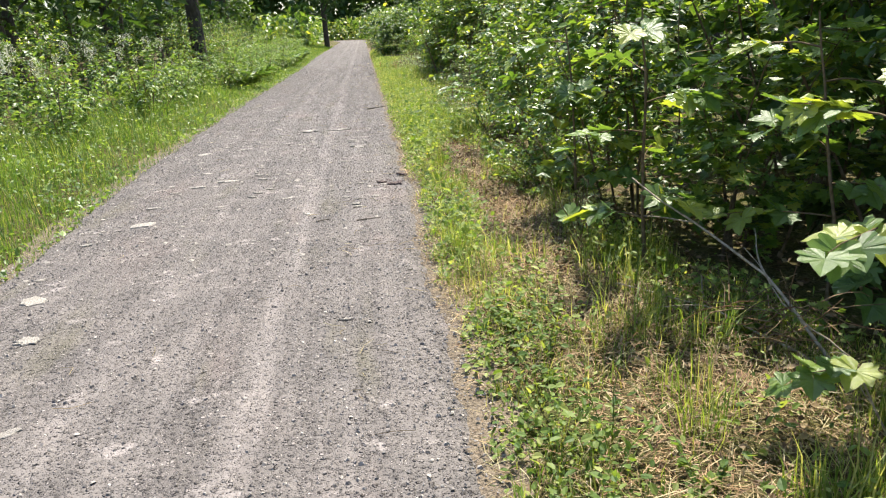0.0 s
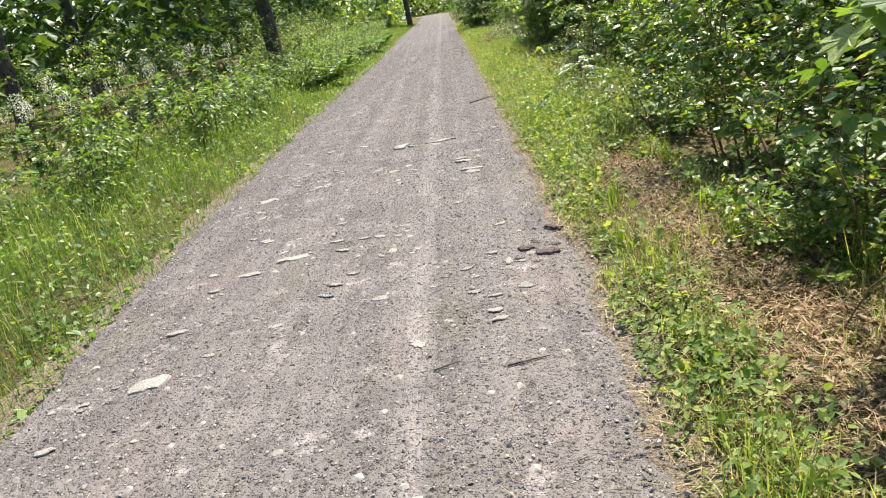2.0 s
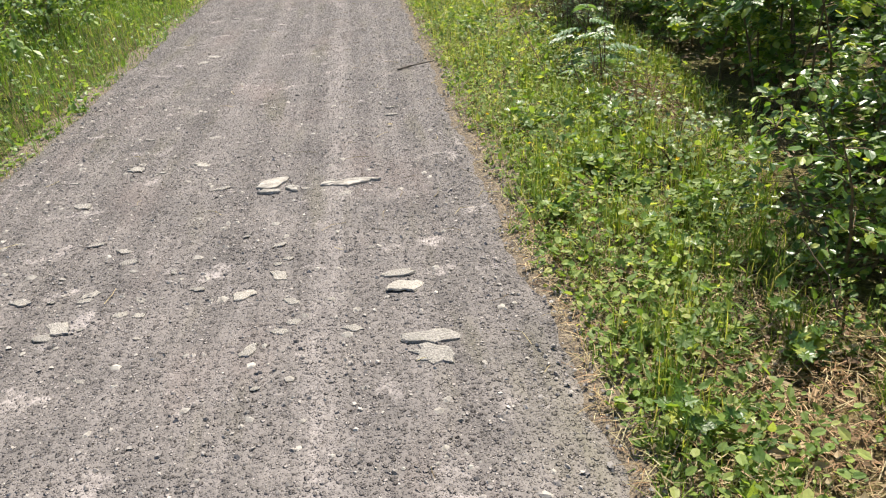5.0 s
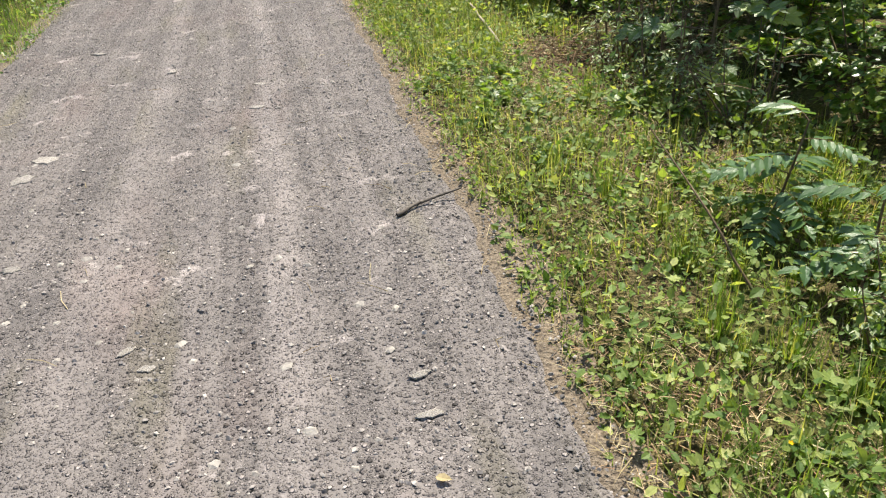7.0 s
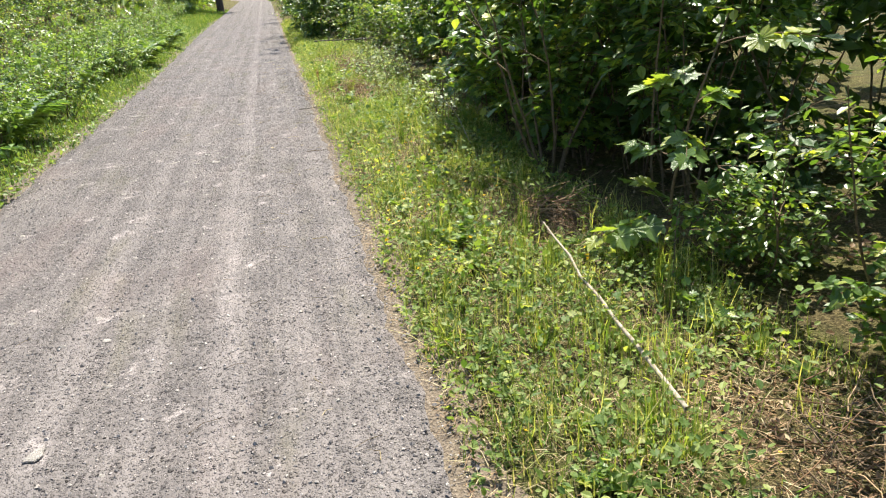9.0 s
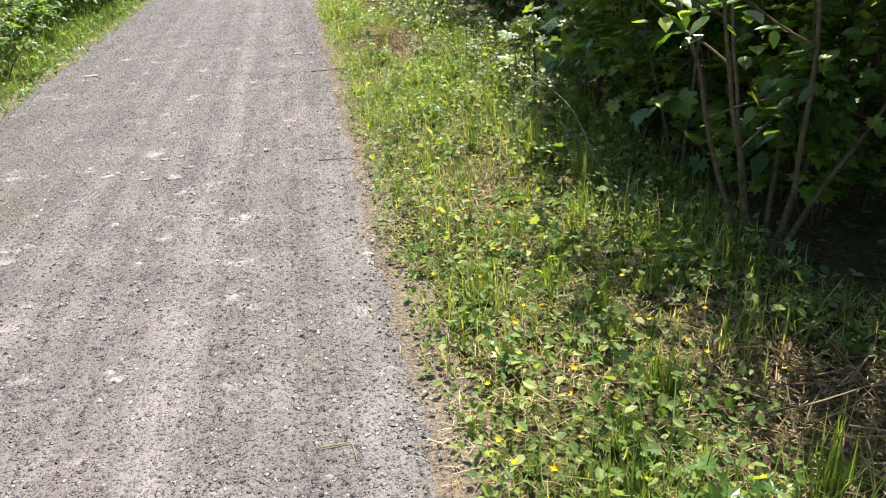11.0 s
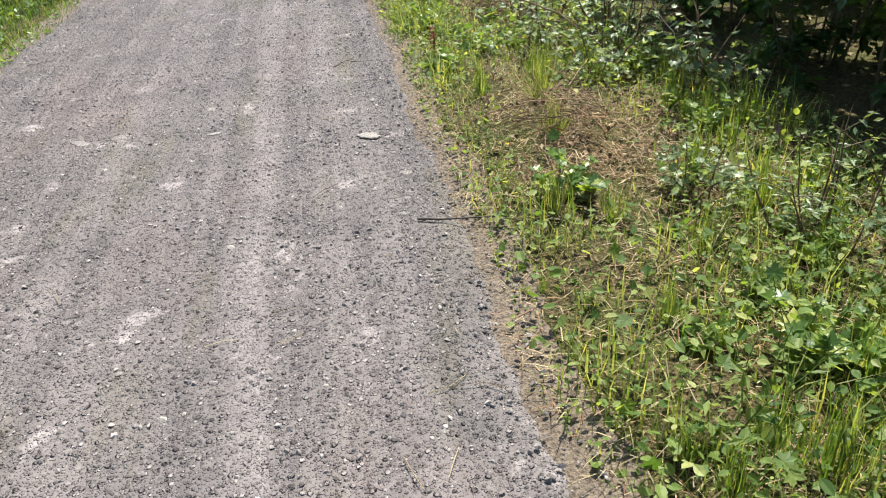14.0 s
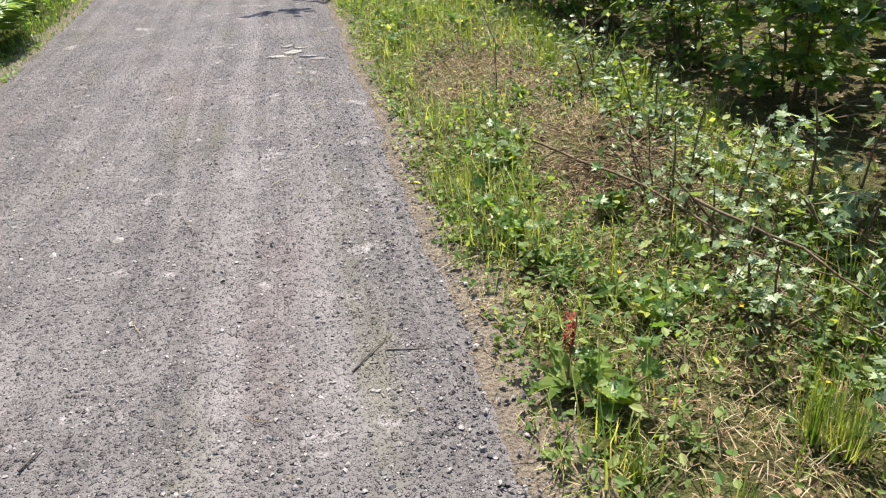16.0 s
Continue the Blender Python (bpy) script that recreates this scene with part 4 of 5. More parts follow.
def tree_parts(seed, height, r0, crown_r, n_limb, n_leaf, size):
    g = np.random.default_rng(seed)
    trunk = bend((0, 0, -0.2), (0.02, 0.02, 1), height, r0, 0.03, 14, 0, 0.02, g)
    limbs, P = [], []
    for k in range(n_limb):
        i = g.integers(3, 14)
        a = g.random() * 6.28
        ln = crown_r * (0.5 + 0.6 * g.random()) * (1.15 - 0.5 * i / 14)
        limbs.append(bend(trunk[i, :3], (math.cos(a), math.sin(a), 0.25 + 0.4 * g.random()), ln, trunk[i, 3] * 0.35 + 0.01, 0.008, 5, 0.04, 0.12, g))
    per = n_leaf // n_limb
    for lb in limbs:
        t = (0.25 + 0.75 * g.random(per)) * 4.999
        i = t.astype(int)
        fr = (t - i)[:, None]
        P.append(lb[i, :3] * (1 - fr) + lb[i + 1, :3] * fr + g.normal(0, 0.42, (per, 3)))
    P = np.concatenate(P)
    m = len(P)
    v, f = many(OVAL_V, OVAL_F, P, turns(g.random(m) * 6.28, g.normal(-0.2, 0.6, m), g.normal(0, 0.5, m)), size * (0.6 + 0.8 * g.random(m)))
    return mesh_of("trunk", *tubes([trunk], 12), M_BARK, True), [mesh_of("limb", *tubes([lb], 5), M_BARK, True) for lb in limbs], mesh_of("crown", v, f, M_FAR)


def tree(meshes, x, y, turn, s, label, group=""):
    e = tagged(new("tree"), label, "tree", group)
    e.matrix_world = Matrix.Translation((x, y, float(ground_z(x, y)))) @ pose(0, 0, 0, 0, 0, turn) @ Matrix.Diagonal((s, s, s, 1))
    part("trunk", meshes[0], e)
    for lb in meshes[1]:
        part("limb", lb, e)
    part("crown", meshes[2], e)


def woods():
    kinds = [tree_parts(51, 9, 0.16, 2.6, 12, 1000, 0.42), tree_parts(52, 11, 0.2, 2.9, 12, 1000, 0.44)]
    lab = "dark-trunked broadleaf tree at the edge of the wood"
    for x, y, k in [(-4.5, 25.6, 1), (-2.35, 69.5, 1)]:
        tree(kinds[k], x, y, 40 * k, 1.3, "dark bare-trunked tree standing behind the meadow")
    for row, x0 in enumerate((-10, -15)):
        yy = 4 + row
        while yy < 82:
            tree(kinds[int(rng.random() * 2)], x0 + rng.normal(0, 0.8), yy, rng.random() * 360, 0.8 + 0.4 * rng.random(), lab, "trees of the wood")
            yy += 6 + 2.5 * rng.random() + 3 * row
    for k in range(6):
        tree(kinds[k % 2], -22 + 6.5 * k, 128 + 5 * rng.random(), rng.random() * 360, 1.0, "broadleaf tree closing the far end of the path", "trees at the path's end")
    yy = 1.0
    while yy < 75:
        tree(kinds[int(rng.random() * 2)], 11.5 + rng.normal(0, 0.9), yy, rng.random() * 360, 0.75 + 0.3 * rng.random(), lab, "trees behind the hedge")
        yy += 8 + 3 * rng.random()
    yy = 5.0
    while yy < 76:
        shrub("undergrowth_shrub", BACK, -8.2 + rng.normal(0, 0.5), yy, rng.random() * 360, 0.8 + 0.3 * rng.random(), "dark leafy undergrowth at the foot of the wood", "shrub", "undergrowth of the wood")
        yy += 5.0 + 0.8 * rng.random()
    n = 34000
    side = rng.random(n)
    end = side > 0.42
    yy = -30 + 155 * rng.random(n)
    x = np.where(side < 0.26, -19 - 5 * rng.random(n), np.where(side < 0.38, 16 + 4 * rng.random(n), -40 + 75 * rng.random(n)))
    y = np.where(side < 0.38, yy, np.where(end, 124 + 7 * rng.random(n), -24 - 5 * rng.random(n)))
    lump = np.where(end, 12.0, 5.0) + 4 * clump_noise(x, y, 0.22, 90)
    z = lump * rng.random(n)
    v, f = many(OVAL_V, OVAL_F, np.stack([x, y, z], -1), turns(rng.random(n) * 6.28, rng.normal(-0.5, 0.7, n), rng.normal(0, 0.6, n)), np.where(end, 1.1, 0.95) * (0.7 + 0.7 * rng.random(n)))
    m = 9000
    y = 60 + 64 * rng.random(m)
    x = np.where(rng.random(m) < 0.5, right_edge(y) + 0.9 + 3.5 * rng.random(m), left_edge(y) - 1.6 - 4 * rng.random(m))
    z = (2.3 + 1.5 * clump_noise(x, y, 0.4, 93)) * rng.random(m)
    v2, f2 = many(HEX_V, HEX_F, np.stack([x, y, z], -1), turns(rng.random(m) * 6.28, rng.normal(-0.3, 0.6, m)), 0.3 + 0.3 * rng.random(m))
    stuff("distant_hedgerow", v2, f2, M_LEAF, "distant green shrubs lining the path", "shrubs")
    stuff("far_woodland", v, f, M_FAR, "dark green woodland in the distance", "woodland")


def pale_canes():
    """Low raspberry canes with pale-backed leaves that stand out from the hedge's foot."""
    low = shrub_meshes(41, 0.6, 0.4, 7, 40, 230, 0.055, LOBED, M_RASP, 0.2, 0.6)
    thin = shrub_meshes(42, 0.8, 0.4, 8, 44, 440, 0.055, NARROW, M_RASP, 0.15, 0.45)
    spots = [(2.45, 26.5, 0.8), (2.2, 27.2, 0.75), (2.75, 26.9, 1.05), (2.5, 27.7, 0.9), (2.95, 27.6, 1.1), (2.35, 28.1, 0.7), (2.9, 26.1, 1.0), (2.15, 24.6, 0.6), (2.7, 22.7, 0.85), (2.55, 22.0, 0.7), (2.75, 23.6, 0.9), (2.5, 24.2, 0.75),
             (2.8, 15.5, 0.9), (2.95, 15.1, 1.05), (2.75, 14.6, 0.9), (3.1, 15.7, 1.1), (2.9, 14.1, 0.95), (2.35, 12.3, 0.7), (2.2, 11.4, 0.6), (2.3, 10.7, 0.6), (2.25, 4.3, 0.6), (2.7, 29.0, 0.8), (2.8, 30.2, 0.9)]
    for i, (x, y, s) in enumerate(spots):
        shrub("raspberry_cane", thin if i % 3 == 2 or 13 < y < 16 else low, x, y, 67.0 * i, s, "raspberry canes with pale-backed leaves at hedge foot", "shrub", "raspberry canes on the verge")


verge_grass()
verge_straw()
verge_weeds()
verge_plants()
tall_tufts()
litter()
meadow()
hedge()
pale_canes()
left_bushes()
ferns()
meadowsweet()
rowan(2.4, 13.1, 0.55, 30)
rowan(2.45, 12.6, 0.5, 200)
dock(1.45, 27.0, 0.3)
woods()


# ---- stones, sticks and small things on and beside the path ----
def stone_mesh(seed):
    """A flat broken slab: uneven outline, chipped rim, slightly domed top; about one metre across, scaled down."""
    g = np.random.default_rng(seed)
    n = 16
    a = np.sort(g.random(n) * 0.45 + np.arange(n)) * 2 * math.pi / n
    r = 0.5 * (0.62 + 0.25 * np.sin(a * 2 + g.random() * 6) * g.random() + 0.42 * g.random(n) ** 1.5)
    ring = np.stack([np.cos(a) * r, np.sin(a) * r * 0.72], -1)
    low = np.c_[ring * 1.08, np.full(n, -0.12)]
    rim = np.c_[ring, 0.06 + 0.06 * g.random(n)]
    top = np.c_[ring * (0.62 + 0.12 * g.random((n, 1))), 0.13 + 0.05 * g.random(n)]
    v = np.concatenate([low, rim, top, [[0.02, 0.03, 0.16]]])
    f = []
    for i in range(n):
        j = (i + 1) % n
        for k in (0, n):
            f += [(k + i, k + j, k + n + j), (k + i, k + n + j, k + n + i)]
        f.append((2 * n + i, 2 * n + j, 3 * n))
    return mesh_of("stone", v, f, M_PALE)


STONES = [stone_mesh(k) for k in range(80, 88)]


def stone(k, x, y, w, label="pale flat limestone piece trodden into the gravel", group="pale stones in the path", lift=0.004, thick=0.17):
    if w < 0.13:
        lift, thick = 0.004, 0.2
    ob = tagged(new("stone", STONES[k % len(STONES)]), label, "stone", group)
    ob.matrix_world = Matrix.Translation((x, y, lift)) @ pose(0, 0, 0, rng.normal(0, 2), rng.normal(0, 2), rng.normal(0, 25)) @ Matrix.Diagonal((w, w * (0.45 + 0.6 * rng.random()), w * thick, 1))
    return ob


# x, y, width of the slabs that stand out, stretch by stretch
SLABS_A = [(-0.27, 6.65, .14), (-0.23, 6.82, .13), (-0.14, 6.97, .11), (0.08, 6.45, .13), (-0.93, 7.33, .22), (-0.63, 7.53, .28), (-1.1, 7.11, .14), (-0.41, 7.96, .12), (-0.98, 8.12, .15), (-1.12, 8.25, .11), (-0.02, 7.69, .14), (0.12, 7.63, .09), (-0.28, 7.52, .14), (0.03, 7.23, .1), (-1.31, 9.58, .22), (-0.83, 9.79, .18), (0.66, 9.81, .2), (0.74, 9.26, .22), (-1.14, 6.47, .17), (0.91, 6.26, .12), (0.74, 6.2, .1), (0.77, 6.9, .09), (-0.64, 2.39, .12), (0.7, 3.29, .1), (-1.07, 5.83, .25), (-0.98, 3.4, .18), (-1.22, 4.05, .22)]
SLABS_B = [(0.63, 9.93, .2), (0.73, 9.38, .28), (-0.28, 10.0, .09), (-0.06, 9.89, .13), (0.09, 10.04, .13), (0.16, 9.79, .1), (-0.99, 11.78, .17), (0.13, 9.55, .1), (-0.53, 9.96, .1), (-1.17, 11.21, .14), (-0.55, 11.73, .15), (0.75, 12.65, .11), (0.43, 9.51, .1), (0.06, 10.37, .09), (-0.5, 9.82, .08), (-0.56, 12.31, .13), (-0.92, 10.62, .12), (0.74, 12.45, .11), (-1.1, 15.01, .16), (-0.41, 16.89, .13), (-1.11, 17.76, .16), (0.24, 15.74, .12), (-0.89, 13.92, .11), (-1.03, 15.27, .2), (0.27, 16.26, .12)]
SLABS_C = [(-0.1, 22.47, .08), (0.01, 22.49, .07), (-0.44, 22.23, .17), (-0.17, 22.07, .1), (0.1, 22.22, .1), (0.02, 22.04, .14), (0.02, 26.2, .11), (0.89, 25.9, .16), (-1.38, 25.88, .25), (1.04, 25.34, .08), (0.87, 25.2, .05), (0.97, 24.91, .07), (-0.75, 26.29, .16), (0.24, 24.88, .05), (0.72, 32.1, .24), (0.57, 32.0, .2), (0.84, 31.9, .2), (0.93, 31.76, .16), (0.68, 32.35, .18), (0.78, 32.25, .14)]
k = 0
for rows in (SLABS_A, SLABS_B, SLABS_C):
    for x, y, w in rows:
        stone(k, x, y, w)
        k += 1
# clusters of trodden slabs: centre, spread, count
for cx, cy, sx, sy, n in ((-0.75, 7.4, 0.4, 0.45, 16), (-0.1, 7.0, 0.35, 0.5, 14), (0.82, 6.45, 0.14, 0.35, 16), (-1.05, 6.0, 0.25, 0.5, 10), (-1.0, 9.4, 0.35, 0.9, 16), (0.3, 9.2, 0.4, 0.7, 12), (-0.6, 11.6, 0.5, 0.9, 12)):
    for i in range(n):
        stone(int(rng.integers(8)), float(np.clip(cx + rng.normal(0, sx), -1.35, 1.0)), float(cy + rng.normal(0, sy)), 0.04 + 0.09 * rng.random() ** 1.6)
n = 1000
y = np.where(rng.random(n) < 0.75, 4.3 + 9.7 * rng.random(n), 14 + 20 * rng.random(n))
x = left_edge(y) + 0.15 + (right_edge(y) - left_edge(y) - 0.3) * rng.random(n) ** 1.3
w = 0.008 + 0.026 * rng.random(n) ** 2.2
stuff("limestone_chips", *many(PEB_V, PEB_F, np.stack([x, y, path_z(x, y) + 0.003], -1), turns(rng.random(n) * 6.28, rng.normal(0, 0.15, n)), np.stack([w, w * (0.6 + 0.5 * rng.random(n)), w * 0.45], -1)), M_PALE, "small pale limestone chips in the gravel", "chips")


def crust(rim, x, y, label):
    """A thin broken plate of dried limestone mud with a torn rim, slightly arched, lying on the gravel."""
    g = np.random.default_rng(int(100 * y))
    rim = np.array(rim, float)
    t = np.arange(0, len(rim), 0.34)
    nxt = (t.astype(int) + 1) % len(rim)
    edge = rim[t.astype(int)] * (1 - t % 1)[:, None] + rim[nxt] * (t % 1)[:, None] + g.normal(0, 0.004, (len(t), 2))
    mid = edge.mean(0)
    n = len(edge)
    rings = [np.c_[edge * 1.0, np.full(n, -0.004)], np.c_[edge, 0.006 + 0.004 * g.random(n)], np.c_[mid + (edge - mid) * 0.9, 0.010 + 0.004 * g.random(n)], np.c_[mid + (edge - mid) * 0.5, 0.012 + 0.006 * g.random(n)]]
    v = np.concatenate(rings + [np.r_[mid, 0.015][None]])
    f = []
    for k in range(3):
        for i in range(n):
            j = (i + 1) % n
            f += [(k * n + i, k * n + j, k * n + n + j), (k * n + i, k * n + n + j, k * n + n + i)]
    f += [(3 * n + i, 3 * n + (i + 1) % n, 4 * n) for i in range(n)]
    tagged(new("stone", mesh_of("stone", v, f, M_PALE)), label, "stone", "pale stones in the path").location = (x, y, 0.004)


crust([(-0.17, -0.01), (-0.09, -0.02), (0.0, -0.06), (0.07, -0.03), (0.14, -0.005), (0.2, 0.0), (0.13, 0.035), (0.05, 0.05), (-0.02, 0.035), (-0.06, 0.02), (-0.12, 0.06), (-0.15, 0.04)], 0.41, 11.12, "pale torn limestone plate lying loose on the gravel")
crust([(-0.1, 0.0), (-0.04, -0.035), (0.03, -0.03), (0.05, 0.03), (0.1, 0.11), (0.03, 0.13), (-0.07, 0.1)], -0.04, 11.19, "cracked pale limestone plate broken in pieces")
crust([(-0.08, 0.0), (0.0, -0.03), (0.06, -0.02), (0.05, 0.015), (-0.05, 0.03)], -0.05, 11.11, "pale shard broken off a limestone plate")
crust([(-0.03, 0.05), (0.0, 0.0), (0.05, -0.04), (0.05, 0.03), (0.02, 0.07)], 0.06, 11.1, "pale shard broken off a limestone plate")
M_CLOD = rough_mat("reddish earth clod", [(0.3, (0.06, 0.045, 0.045)), (0.7, (0.2, 0.15, 0.14))], 45, bump=1.0, dist=0.01)
for x, y, w in ((0.98, 6.84, 0.13), (1.1, 6.72, 0.17), (1.2, 7.18, 0.15), (1.06, 6.95, 0.1), (1.16, 6.86, 0.09), (0.93, 6.7, 0.08), (1.02, 6.6, 0.07)):
    clod = stone(int(rng.integers(8)), x, y, w, "dark reddish clod of earth at the gravel's edge", "clods at the path's edge", 0.01, 0.5)
    clod.data = clod.data.copy()
    clod.data.materials[0] = M_CLOD


def twig(name, pts, r, mat, label, category="stick", forks=0, seed=1, sides=6):
    """A bent stick along points, with a few short side twigs."""
    g = np.random.default_rng(seed)
    pts = np.array(pts, float)
    t = np.linspace(0, len(pts) - 1, 9)
    line = np.stack([np.interp(t, np.arange(len(pts)), pts[:, c]) for c in range(3)], -1)
    ln = np.linalg.norm(pts[-1] - pts[0])
    line[1:-1] += g.normal(0, min(0.006 * ln, 0.006), (7, 3)) * (1, 1, 0.3)
    e = tagged(new(name), label, category)
    part("shaft", mesh_of("shaft", *tubes([np.c_[line, np.linspace(r, r * 0.45, 9)]], sides), mat, True), e)
    for k in range(forks):
        p = line[2 + (k * 2) % 6]
        d = (line[-1] - line[0]) / ln + g.normal(0, 0.7, 3) * (1, 1, 0.4)
        part("side_twig", mesh_of("side_twig", *tubes([bend(p, d, ln * (0.15 + 0.2 * g.random()), r * 0.5, r * 0.2, 4, 0, 0.15, g)], 4), mat, True), e)
    return e


def on(x, y, z=0.0):
    return (x, y, z)


twig("stick", [on(0.88, 13.82, .015), on(1.0, 13.9, .02), on(1.24, 13.97, .03)], 0.011, M_DARKSTICK, "short dark broken stick lying at the gravel's edge", forks=1, seed=3)
twig("stick", [on(1.02, 24.83, .01), on(1.17, 24.78, .015), on(1.36, 24.71, .04)], 0.006, M_DARKSTICK, "thin dark stick reaching from the verge onto gravel", seed=4)
twig("twig", [on(0.76, 27.28, .008), on(0.84, 27.37, .012), on(0.9, 27.43, .008)], 0.004, M_DARKSTICK, "thin curved twig lying on the gravel", "twig", seed=5)
twig("twig", [on(0.89, 27.37, .008), on(1.05, 27.33, .008)], 0.003, M_DARKSTICK, "thin twig lying on the gravel", "twig", seed=6)
twig("twig", [on(-0.29, 27.09, .008), on(-0.24, 27.18, .01)], 0.005, M_DARKSTICK, "short dark twig lying on the gravel", "twig", seed=7)
twig("twig", [on(0.41, 5.45, .01), on(0.53, 5.49, .012)], 0.006, M_DARKSTICK, "short dark twig lying on the gravel", "twig", seed=8)
twig("twig", [on(0.74, 5.38, .01), on(0.93, 5.4, .012)], 0.006, M_DARKSTICK, "dark broken twig lying on the gravel", "twig", forks=1, seed=9)
twig("twig", [on(0.98, 22.0, .008), on(1.2, 21.95, .01)], 0.004, M_STEM, "reddish brown dry twig at the gravel's edge", "twig", seed=10)
twig("twig", [on(0.86, 19.09, .008), on(0.96, 19.09, .008), on(0.97, 19.0, .008)], 0.003, M_STRAW, "pale bent straw lying on the gravel", "straw", seed=11)
twig("pole", [on(2.13, 16.2, .10), on(2.17, 17.1, .17), on(2.25, 18.1, .24)], 0.012, M_DEAD, "long pale peeled pole lying slanted in the verge plants", "pole", seed=12)
twig("fallen_branch", [on(1.83, 33.6, .25), on(2.4, 32.6, .3), on(3.1, 31.5, .35)], 0.02, M_DARKSTICK, "long dark fallen branch with twigs across the verge", "branch", forks=5, seed=13)
twig("fallen_branch", [on(1.95, 28.9, .12), on(2.18, 27.97, .2), on(2.45, 26.8, .12)], 0.008, M_STEM, "dry brown fallen branch lying among the verge plants", "branch", forks=3, seed=14)
twig("fallen_branch", [on(2.2, 27.6, .3), on(2.4, 27.2, .25), on(2.65, 26.6, .05)], 0.007, M_STEM, "dry brown forked branch lying under the hedge", "branch", forks=3, seed=15)
twig("dead_stem", [on(2.75, 2.2, .02), on(2.65, 2.6, .3), on(2.3, 3.4, .62)], 0.009, M_DEAD, "dry bare stem leaning out of the hedge", "stem", forks=3, seed=16)
twig("dead_stem", [on(2.7, 2.25, .02), on(2.45, 2.7, .12), on(2.15, 3.2, .1)], 0.006, M_DEAD, "dry bare stem lying on the verge under hedge", "stem", forks=2, seed=17)
twig("dead_stem", [on(2.5, 2.9, .0), on(2.48, 2.9, .22)], 0.007, M_DEAD, "short dry upright stump of a stem", "stem", seed=18)
twig("dead_stem", [on(2.05, 12.6, .02), on(1.95, 12.9, .3), on(1.9, 13.3, .5)], 0.006, M_STEM, "thin brown leafless stem leaning over the verge", "stem", seed=19)
twig("dead_stem", [on(2.0, 29.8, .0), on(2.05, 30.0, .4), on(2.0, 30.4, .75)], 0.006, M_DARKSTICK, "thin dark leafless stem standing in dry grass", "stem", seed=20)
for i in range(26):
    y = float(1.5 + 30 * rng.random())
    x = float(hedge_line(y)) - 0.15 + 0.5 * rng.random()
    a = rng.random() * 6.28
    L = 0.3 + 0.5 * rng.random()
    twig("dead_stem", [(x, y, float(ground_z(x, y))), (x + 0.3 * L * math.cos(a), y + 0.3 * L * math.sin(a), 0.6 * L), (x + 0.7 * L * math.cos(a), y + 0.7 * L * math.sin(a), 0.9 * L)], 0.003 + 0.002 * rng.random(), M_DEAD if i % 5 == 0 else M_STEM, "dry bare stem at the foot of the hedge", "stem", forks=i % 3, seed=100 + i, sides=5)


def hazel(x, y):
    """A bush of several bare brown stems that fork above the dark hedge foot."""
    g = np.random.default_rng(77)
    e = tagged(new("hazel_bush"), "hazel bush with several bare brown stems in shade", "shrub")
    e.location = (x, y, float(ground_z(x, y)))
    tips = []
    for k in range(7):
        a = k * 0.9
        st = bend((0.08 * math.cos(a), 0.08 * math.sin(a), -0.03), (0.35 * math.cos(a), 0.35 * math.sin(a), 1), 1.5 + 0.5 * g.random(), 0.015, 0.005, 8, 0, 0.06, g)
        tw = [bend(st[i, :3], (math.cos(a + i), math.sin(a + i), 0.6), 0.5, 0.006, 0.002, 5, 0, 0.12, g) for i in (3, 5, 6)]
        part("stem", mesh_of("stem", *tubes([st] + tw, 5), M_STEM, True), e)
        tips += [t[j, :3] for t in tw for j in (2, 3, 4, 5)] + [st[-1, :3]]
    P = np.repeat(np.array(tips), 4, 0) + g.normal(0, 0.05, (4 * len(tips), 3))
    m = len(P)
    part("crown", mesh_of("crown", *many(*ROUND, P, turns(g.random(m) * 6.28, g.normal(-0.3, 0.4, m)), 0.07 + 0.05 * g.random(m)), M_LEAF), e)


hazel(3.0, 20.0)


def brush_pile(x, y, r, n, label):
    """A heap of dead thin stems."""
    e = tagged(new("brush_pile"), label, "brushwood")
    e.location = (x, y, float(ground_z(x, y)))
    g = np.random.default_rng(int(31 * y))
    lines = []
    for k in range(n):
        a, b = g.random() * 6.28, g.random() * 6.28
        p = (r * g.random() * math.cos(a), r * g.random() * math.sin(a), 0.02 + 0.2 * g.random())
        lines.append(bend(p, (math.cos(b), math.sin(b), g.normal(0.1, 0.35)), 0.15 + 0.35 * g.random(), 0.0035, 0.0015, 4, 0.08, 0.2, g))
    lines = [np.c_[ln[:, :2], np.maximum(ln[:, 2], 0.01), ln[:, 3]] for ln in lines]
    half = n // 2
    tagged(part("dead_stalk", mesh_of("dead_stalk", *tubes(lines[:half], 3), M_RUST, True), e), kind="stuff")
    tagged(part("dry_twig", mesh_of("dry_twig", *tubes(lines[half:], 3), M_STEM, True), e), kind="stuff")


brush_pile(2.3, 28.5, 0.3, 110, "heap of dead brown stems at the foot of hedge")
brush_pile(2.65, 15.8, 0.4, 110, "heap of reddish dead stems at the foot of hedge")
brush_pile(2.5, 18.75, 0.32, 90, "heap of reddish dead stems beside the verge")
brush_pile(2.45, 11.9, 0.3, 80, "heap of dry brown stems under the hedge")
brush_pile(1.9, 25.5, 0.28, 70, "scatter of dry brown stems on the verge")
brush_pile(2.6, 2.5, 0.3, 70, "tangle of dry stems at the foot of hedge")


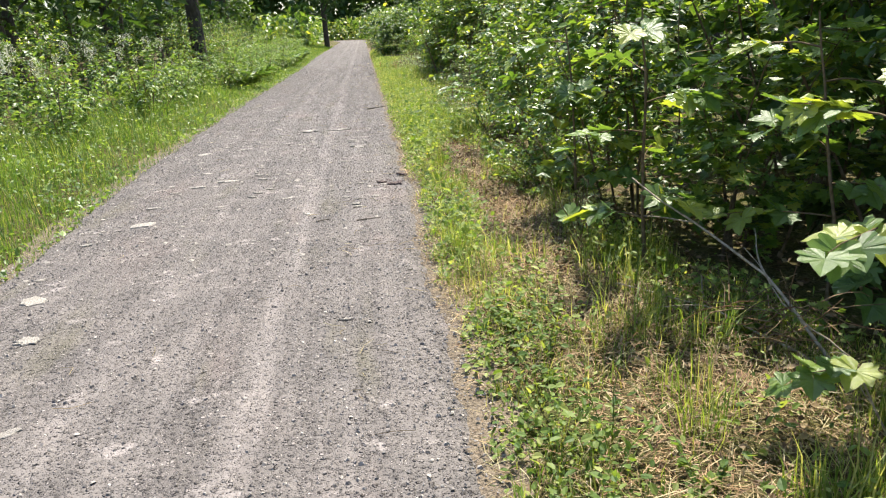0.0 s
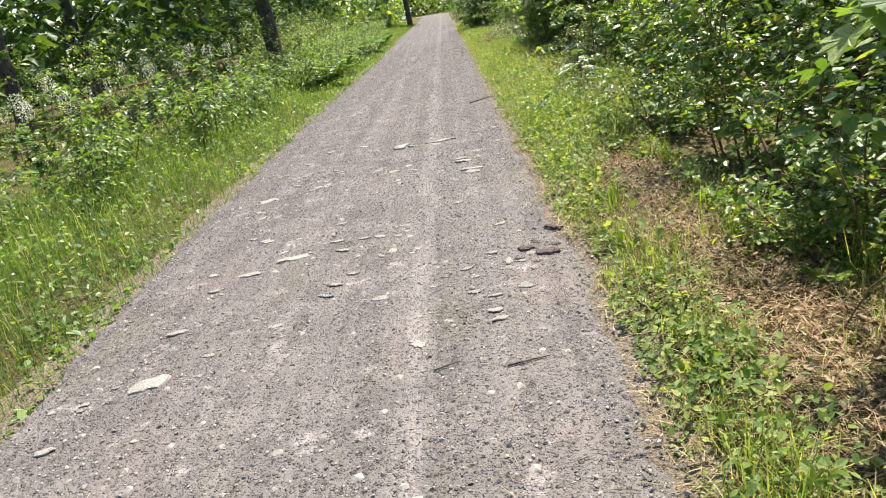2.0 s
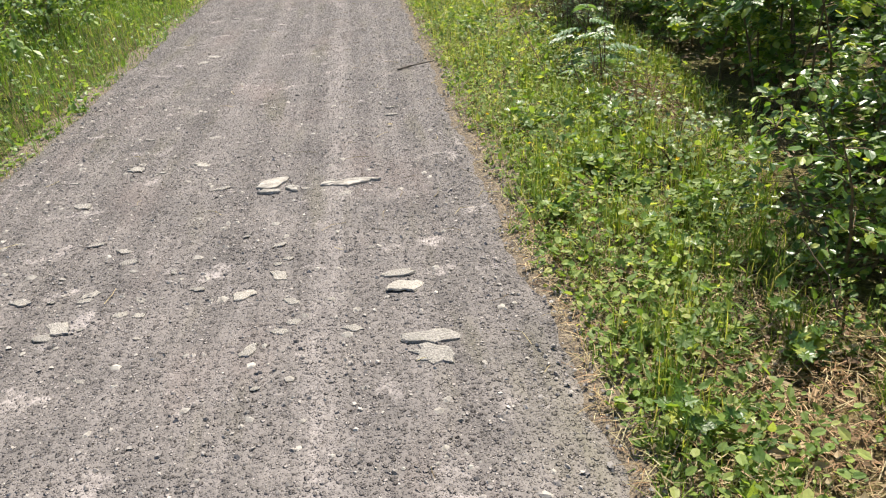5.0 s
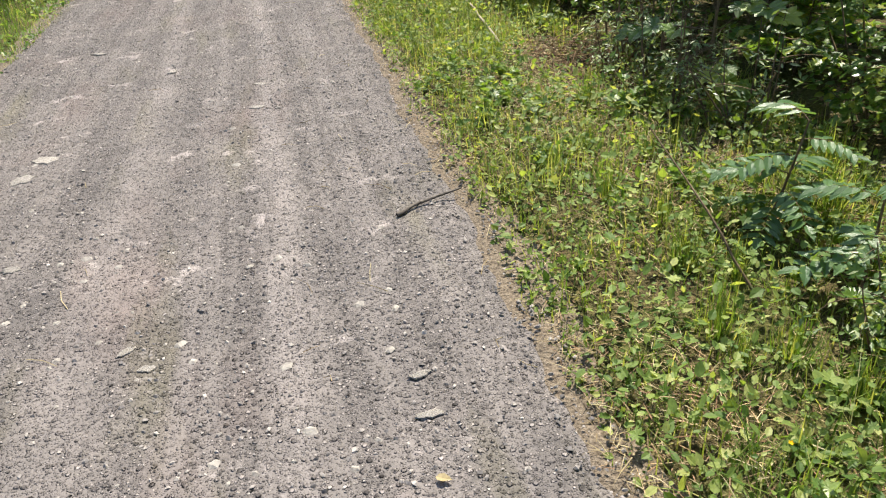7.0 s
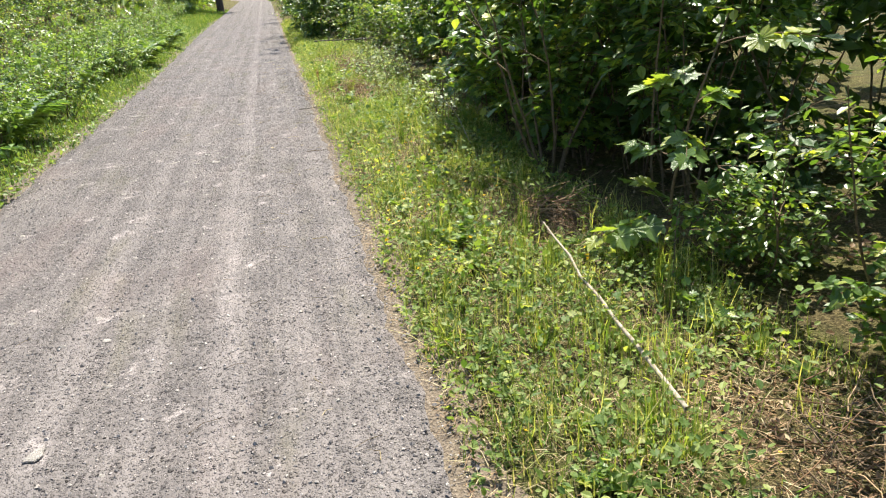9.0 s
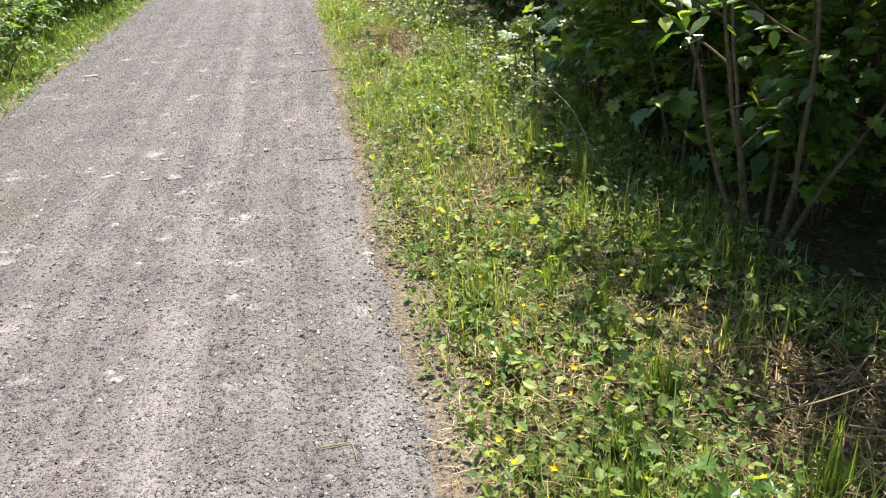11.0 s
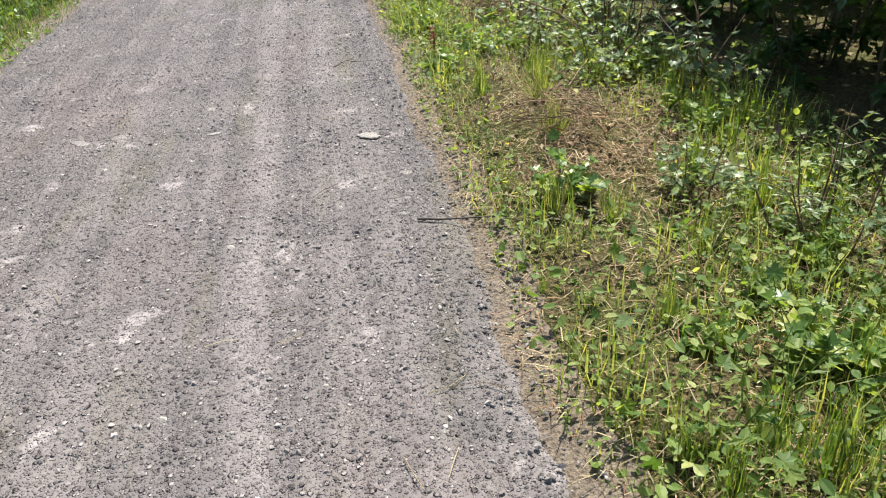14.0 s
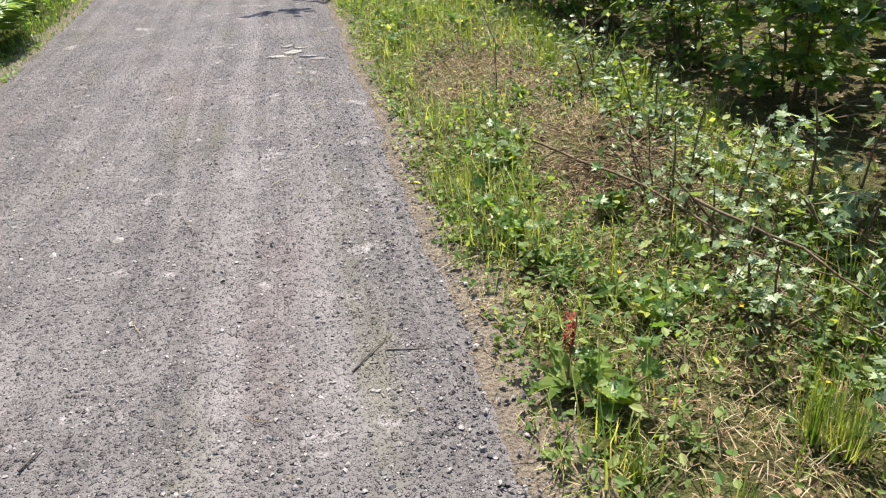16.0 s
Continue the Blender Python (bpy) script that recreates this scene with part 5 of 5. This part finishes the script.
def straws():
    """Fine pale straws strewn on the gravel."""
    n = 260
    lines = []
    for k in range(n):
        y = 1 + 32 * rng.random()
        x = 0.2 + 1.0 * rng.random() ** 0.6 if rng.random() < 0.7 else -1.6 + 2.6 * rng.random()
        a = rng.random() * 6.28
        L = 0.04 + 0.14 * rng.random()
        b = a + rng.normal(0, 0.5)
        z = 0.01
        lines.append([(x, y, z, 0.0016), (x + L * math.cos(a) / 2, y + L * math.sin(a) / 2, z + 0.004, 0.0016), (x + L * (math.cos(a) + math.cos(b)) / 2, y + L * (math.sin(a) + math.sin(b)) / 2, z, 0.001)])
    stuff("strewn_straws", *tubes(lines, 3), M_STRAW, "fine pale straws strewn over the gravel", "straw")


straws()


def flowers():
    """Yellow trefoil heads: four small petals round a centre, on thin stalks."""
    head = np.concatenate([many(OVAL_V * (1.1, 1, 1), OVAL_F, np.zeros((5, 3)), turns(np.arange(5) * 1.257, np.full(5, 0.5)), np.full(5, 1.0))[0]])
    faces = np.concatenate([OVAL_F + 5 * i for i in range(5)])
    n = 130
    y = np.concatenate([17.5 + 4 * rng.random(70), 7 + 26 * rng.random(60)])
    x = right_edge(y) + 0.15 + 1.1 * rng.random(n)
    z = ground_z(x, y) + 0.09 + 0.08 * rng.random(n)
    stuff("yellow_flowers", *many(head, faces, np.stack([x, y, z], -1), turns(rng.random(n) * 6.28, rng.normal(0, 0.4, n)), 0.010 + 0.007 * rng.random(n)), M_YELLOW, "small yellow flower heads among the verge herbs", "flowers")


flowers()


def fallen_leaf(x, y, s, mat, label):
    v, f = many(ROUND_V, ROUND_F, np.zeros((1, 3)), turns(np.array([rng.random() * 6]), np.array([0.05])), np.array([s]))
    ob = tagged(new("fallen_leaf", mesh_of("fallen_leaf", v, f, mat)), label, "leaf")
    ob.location = (x, y, 0.014)


fallen_leaf(0.7, 12.18, 0.05, M_STRAW, "pale yellow fallen leaf lying on the gravel")
fallen_leaf(0.62, 22.35, 0.06, M_STRAW, "pale dry leaf lying on the gravel")
fallen_leaf(0.95, 22.3, 0.045, M_STRAW, "small dry leaf lying on the gravel")


def maple(x, y, height, turn, n_branch, label):
    """A maple sapling whose large leaves are pieces of their own."""
    g = np.random.default_rng(int(1000 * x + 10 * y))
    e = tagged(new("maple_sapling"), label, "sapling")
    e.matrix_world = Matrix.Translation((x, y, float(ground_z(x, y)))) @ pose(0, 0, 0, 0, 0, turn)
    st = bend((0, 0, -0.03), (0.0, 0.0, 1), height, 0.012, 0.005, 9, 0, 0.06, g)
    part("stem", mesh_of("stem", *tubes([st], 6), M_STEM, True), e)
    for k in range(n_branch):
        i = 2 + k % 7
        a = k * 2.4
        br = bend(st[i, :3], (math.cos(a), math.sin(a), 0.35), 0.3 + 0.25 * g.random(), 0.005, 0.002, 5, 0.12, 0.08, g)
        part("branch", mesh_of("branch", *tubes([br], 4), M_STEM, True), e)
        for j in range(2, 6):
            for side in ((-1, 1) if j < 5 else (0,)):
                ob = part("leaf", BIG_LEAF[int(g.integers(3))], e)
                yaw = math.degrees(a) - 90 + side * 60 + g.normal(0, 15)
                s = 0.10 + 0.06 * g.random()
                ob.matrix_local = Matrix.Translation(br[j, :3] + g.normal(0, 0.01, 3)) @ pose(0, 0, 0, 0, 0, yaw) @ pose(0, 0, 0, -18 + g.normal(0, 16), g.normal(0, 16), 0) @ Matrix.Diagonal((s, s, s, 1))


def big_leaf(seed):
    """A toothed five-lobed leaf with folded lobes."""
    g = np.random.default_rng(seed)
    half = [(0.05, 0.0), (0.22, -0.1), (0.42, -0.1), (0.44, 0.04), (0.42, 0.12), (0.55, 0.18), (0.68, 0.32), (0.6, 0.4), (0.48, 0.43), (0.52, 0.56), (0.5, 0.7), (0.38, 0.68), (0.29, 0.64), (0.17, 0.84), (0.0, 1.0)]
    out = half + [(-x, y) for x, y in half[-2::-1]]
    v = [(0, 0.3, -0.03)] + [(x + g.normal(0, 0.012), y + g.normal(0, 0.012), 0.16 * abs(x) - 0.12 * y * y + 0.02 * math.sin(i * 2.1)) for i, (x, y) in enumerate(out)]
    return mesh_of("leaf", v, [(0, i, i + 1) for i in range(1, len(out))], M_MAPLE_BIG)


BIG_LEAF = [big_leaf(k) for k in (201, 202, 203)]
maple(2.62, 1.62, 1.5, 145, 8, "maple sapling with large pale toothed leaves by hedge")
maple(3.15, 2.9, 1.5, 20, 8, "maple sapling with large dark leaves in shade")
maple(2.42, 4.9, 1.5, 75, 9, "maple sapling with bright yellow-green sunlit leaves")
maple(2.45, 3.6, 1.5, 140, 8, "maple sapling with large leaves and thin stems")
maple(2.9, 17.8, 1.5, 200, 8, "maple sapling with large leaves in the hedge")
maple(2.95, 14.6, 1.6, 10, 8, "maple sapling with large leaves in the hedge")
maple(3.05, 20.9, 1.6, 60, 8, "maple sapling with large leaves in the hedge")
maple(2.9, 23.2, 1.5, 300, 8, "maple sapling with large leaves in the hedge")
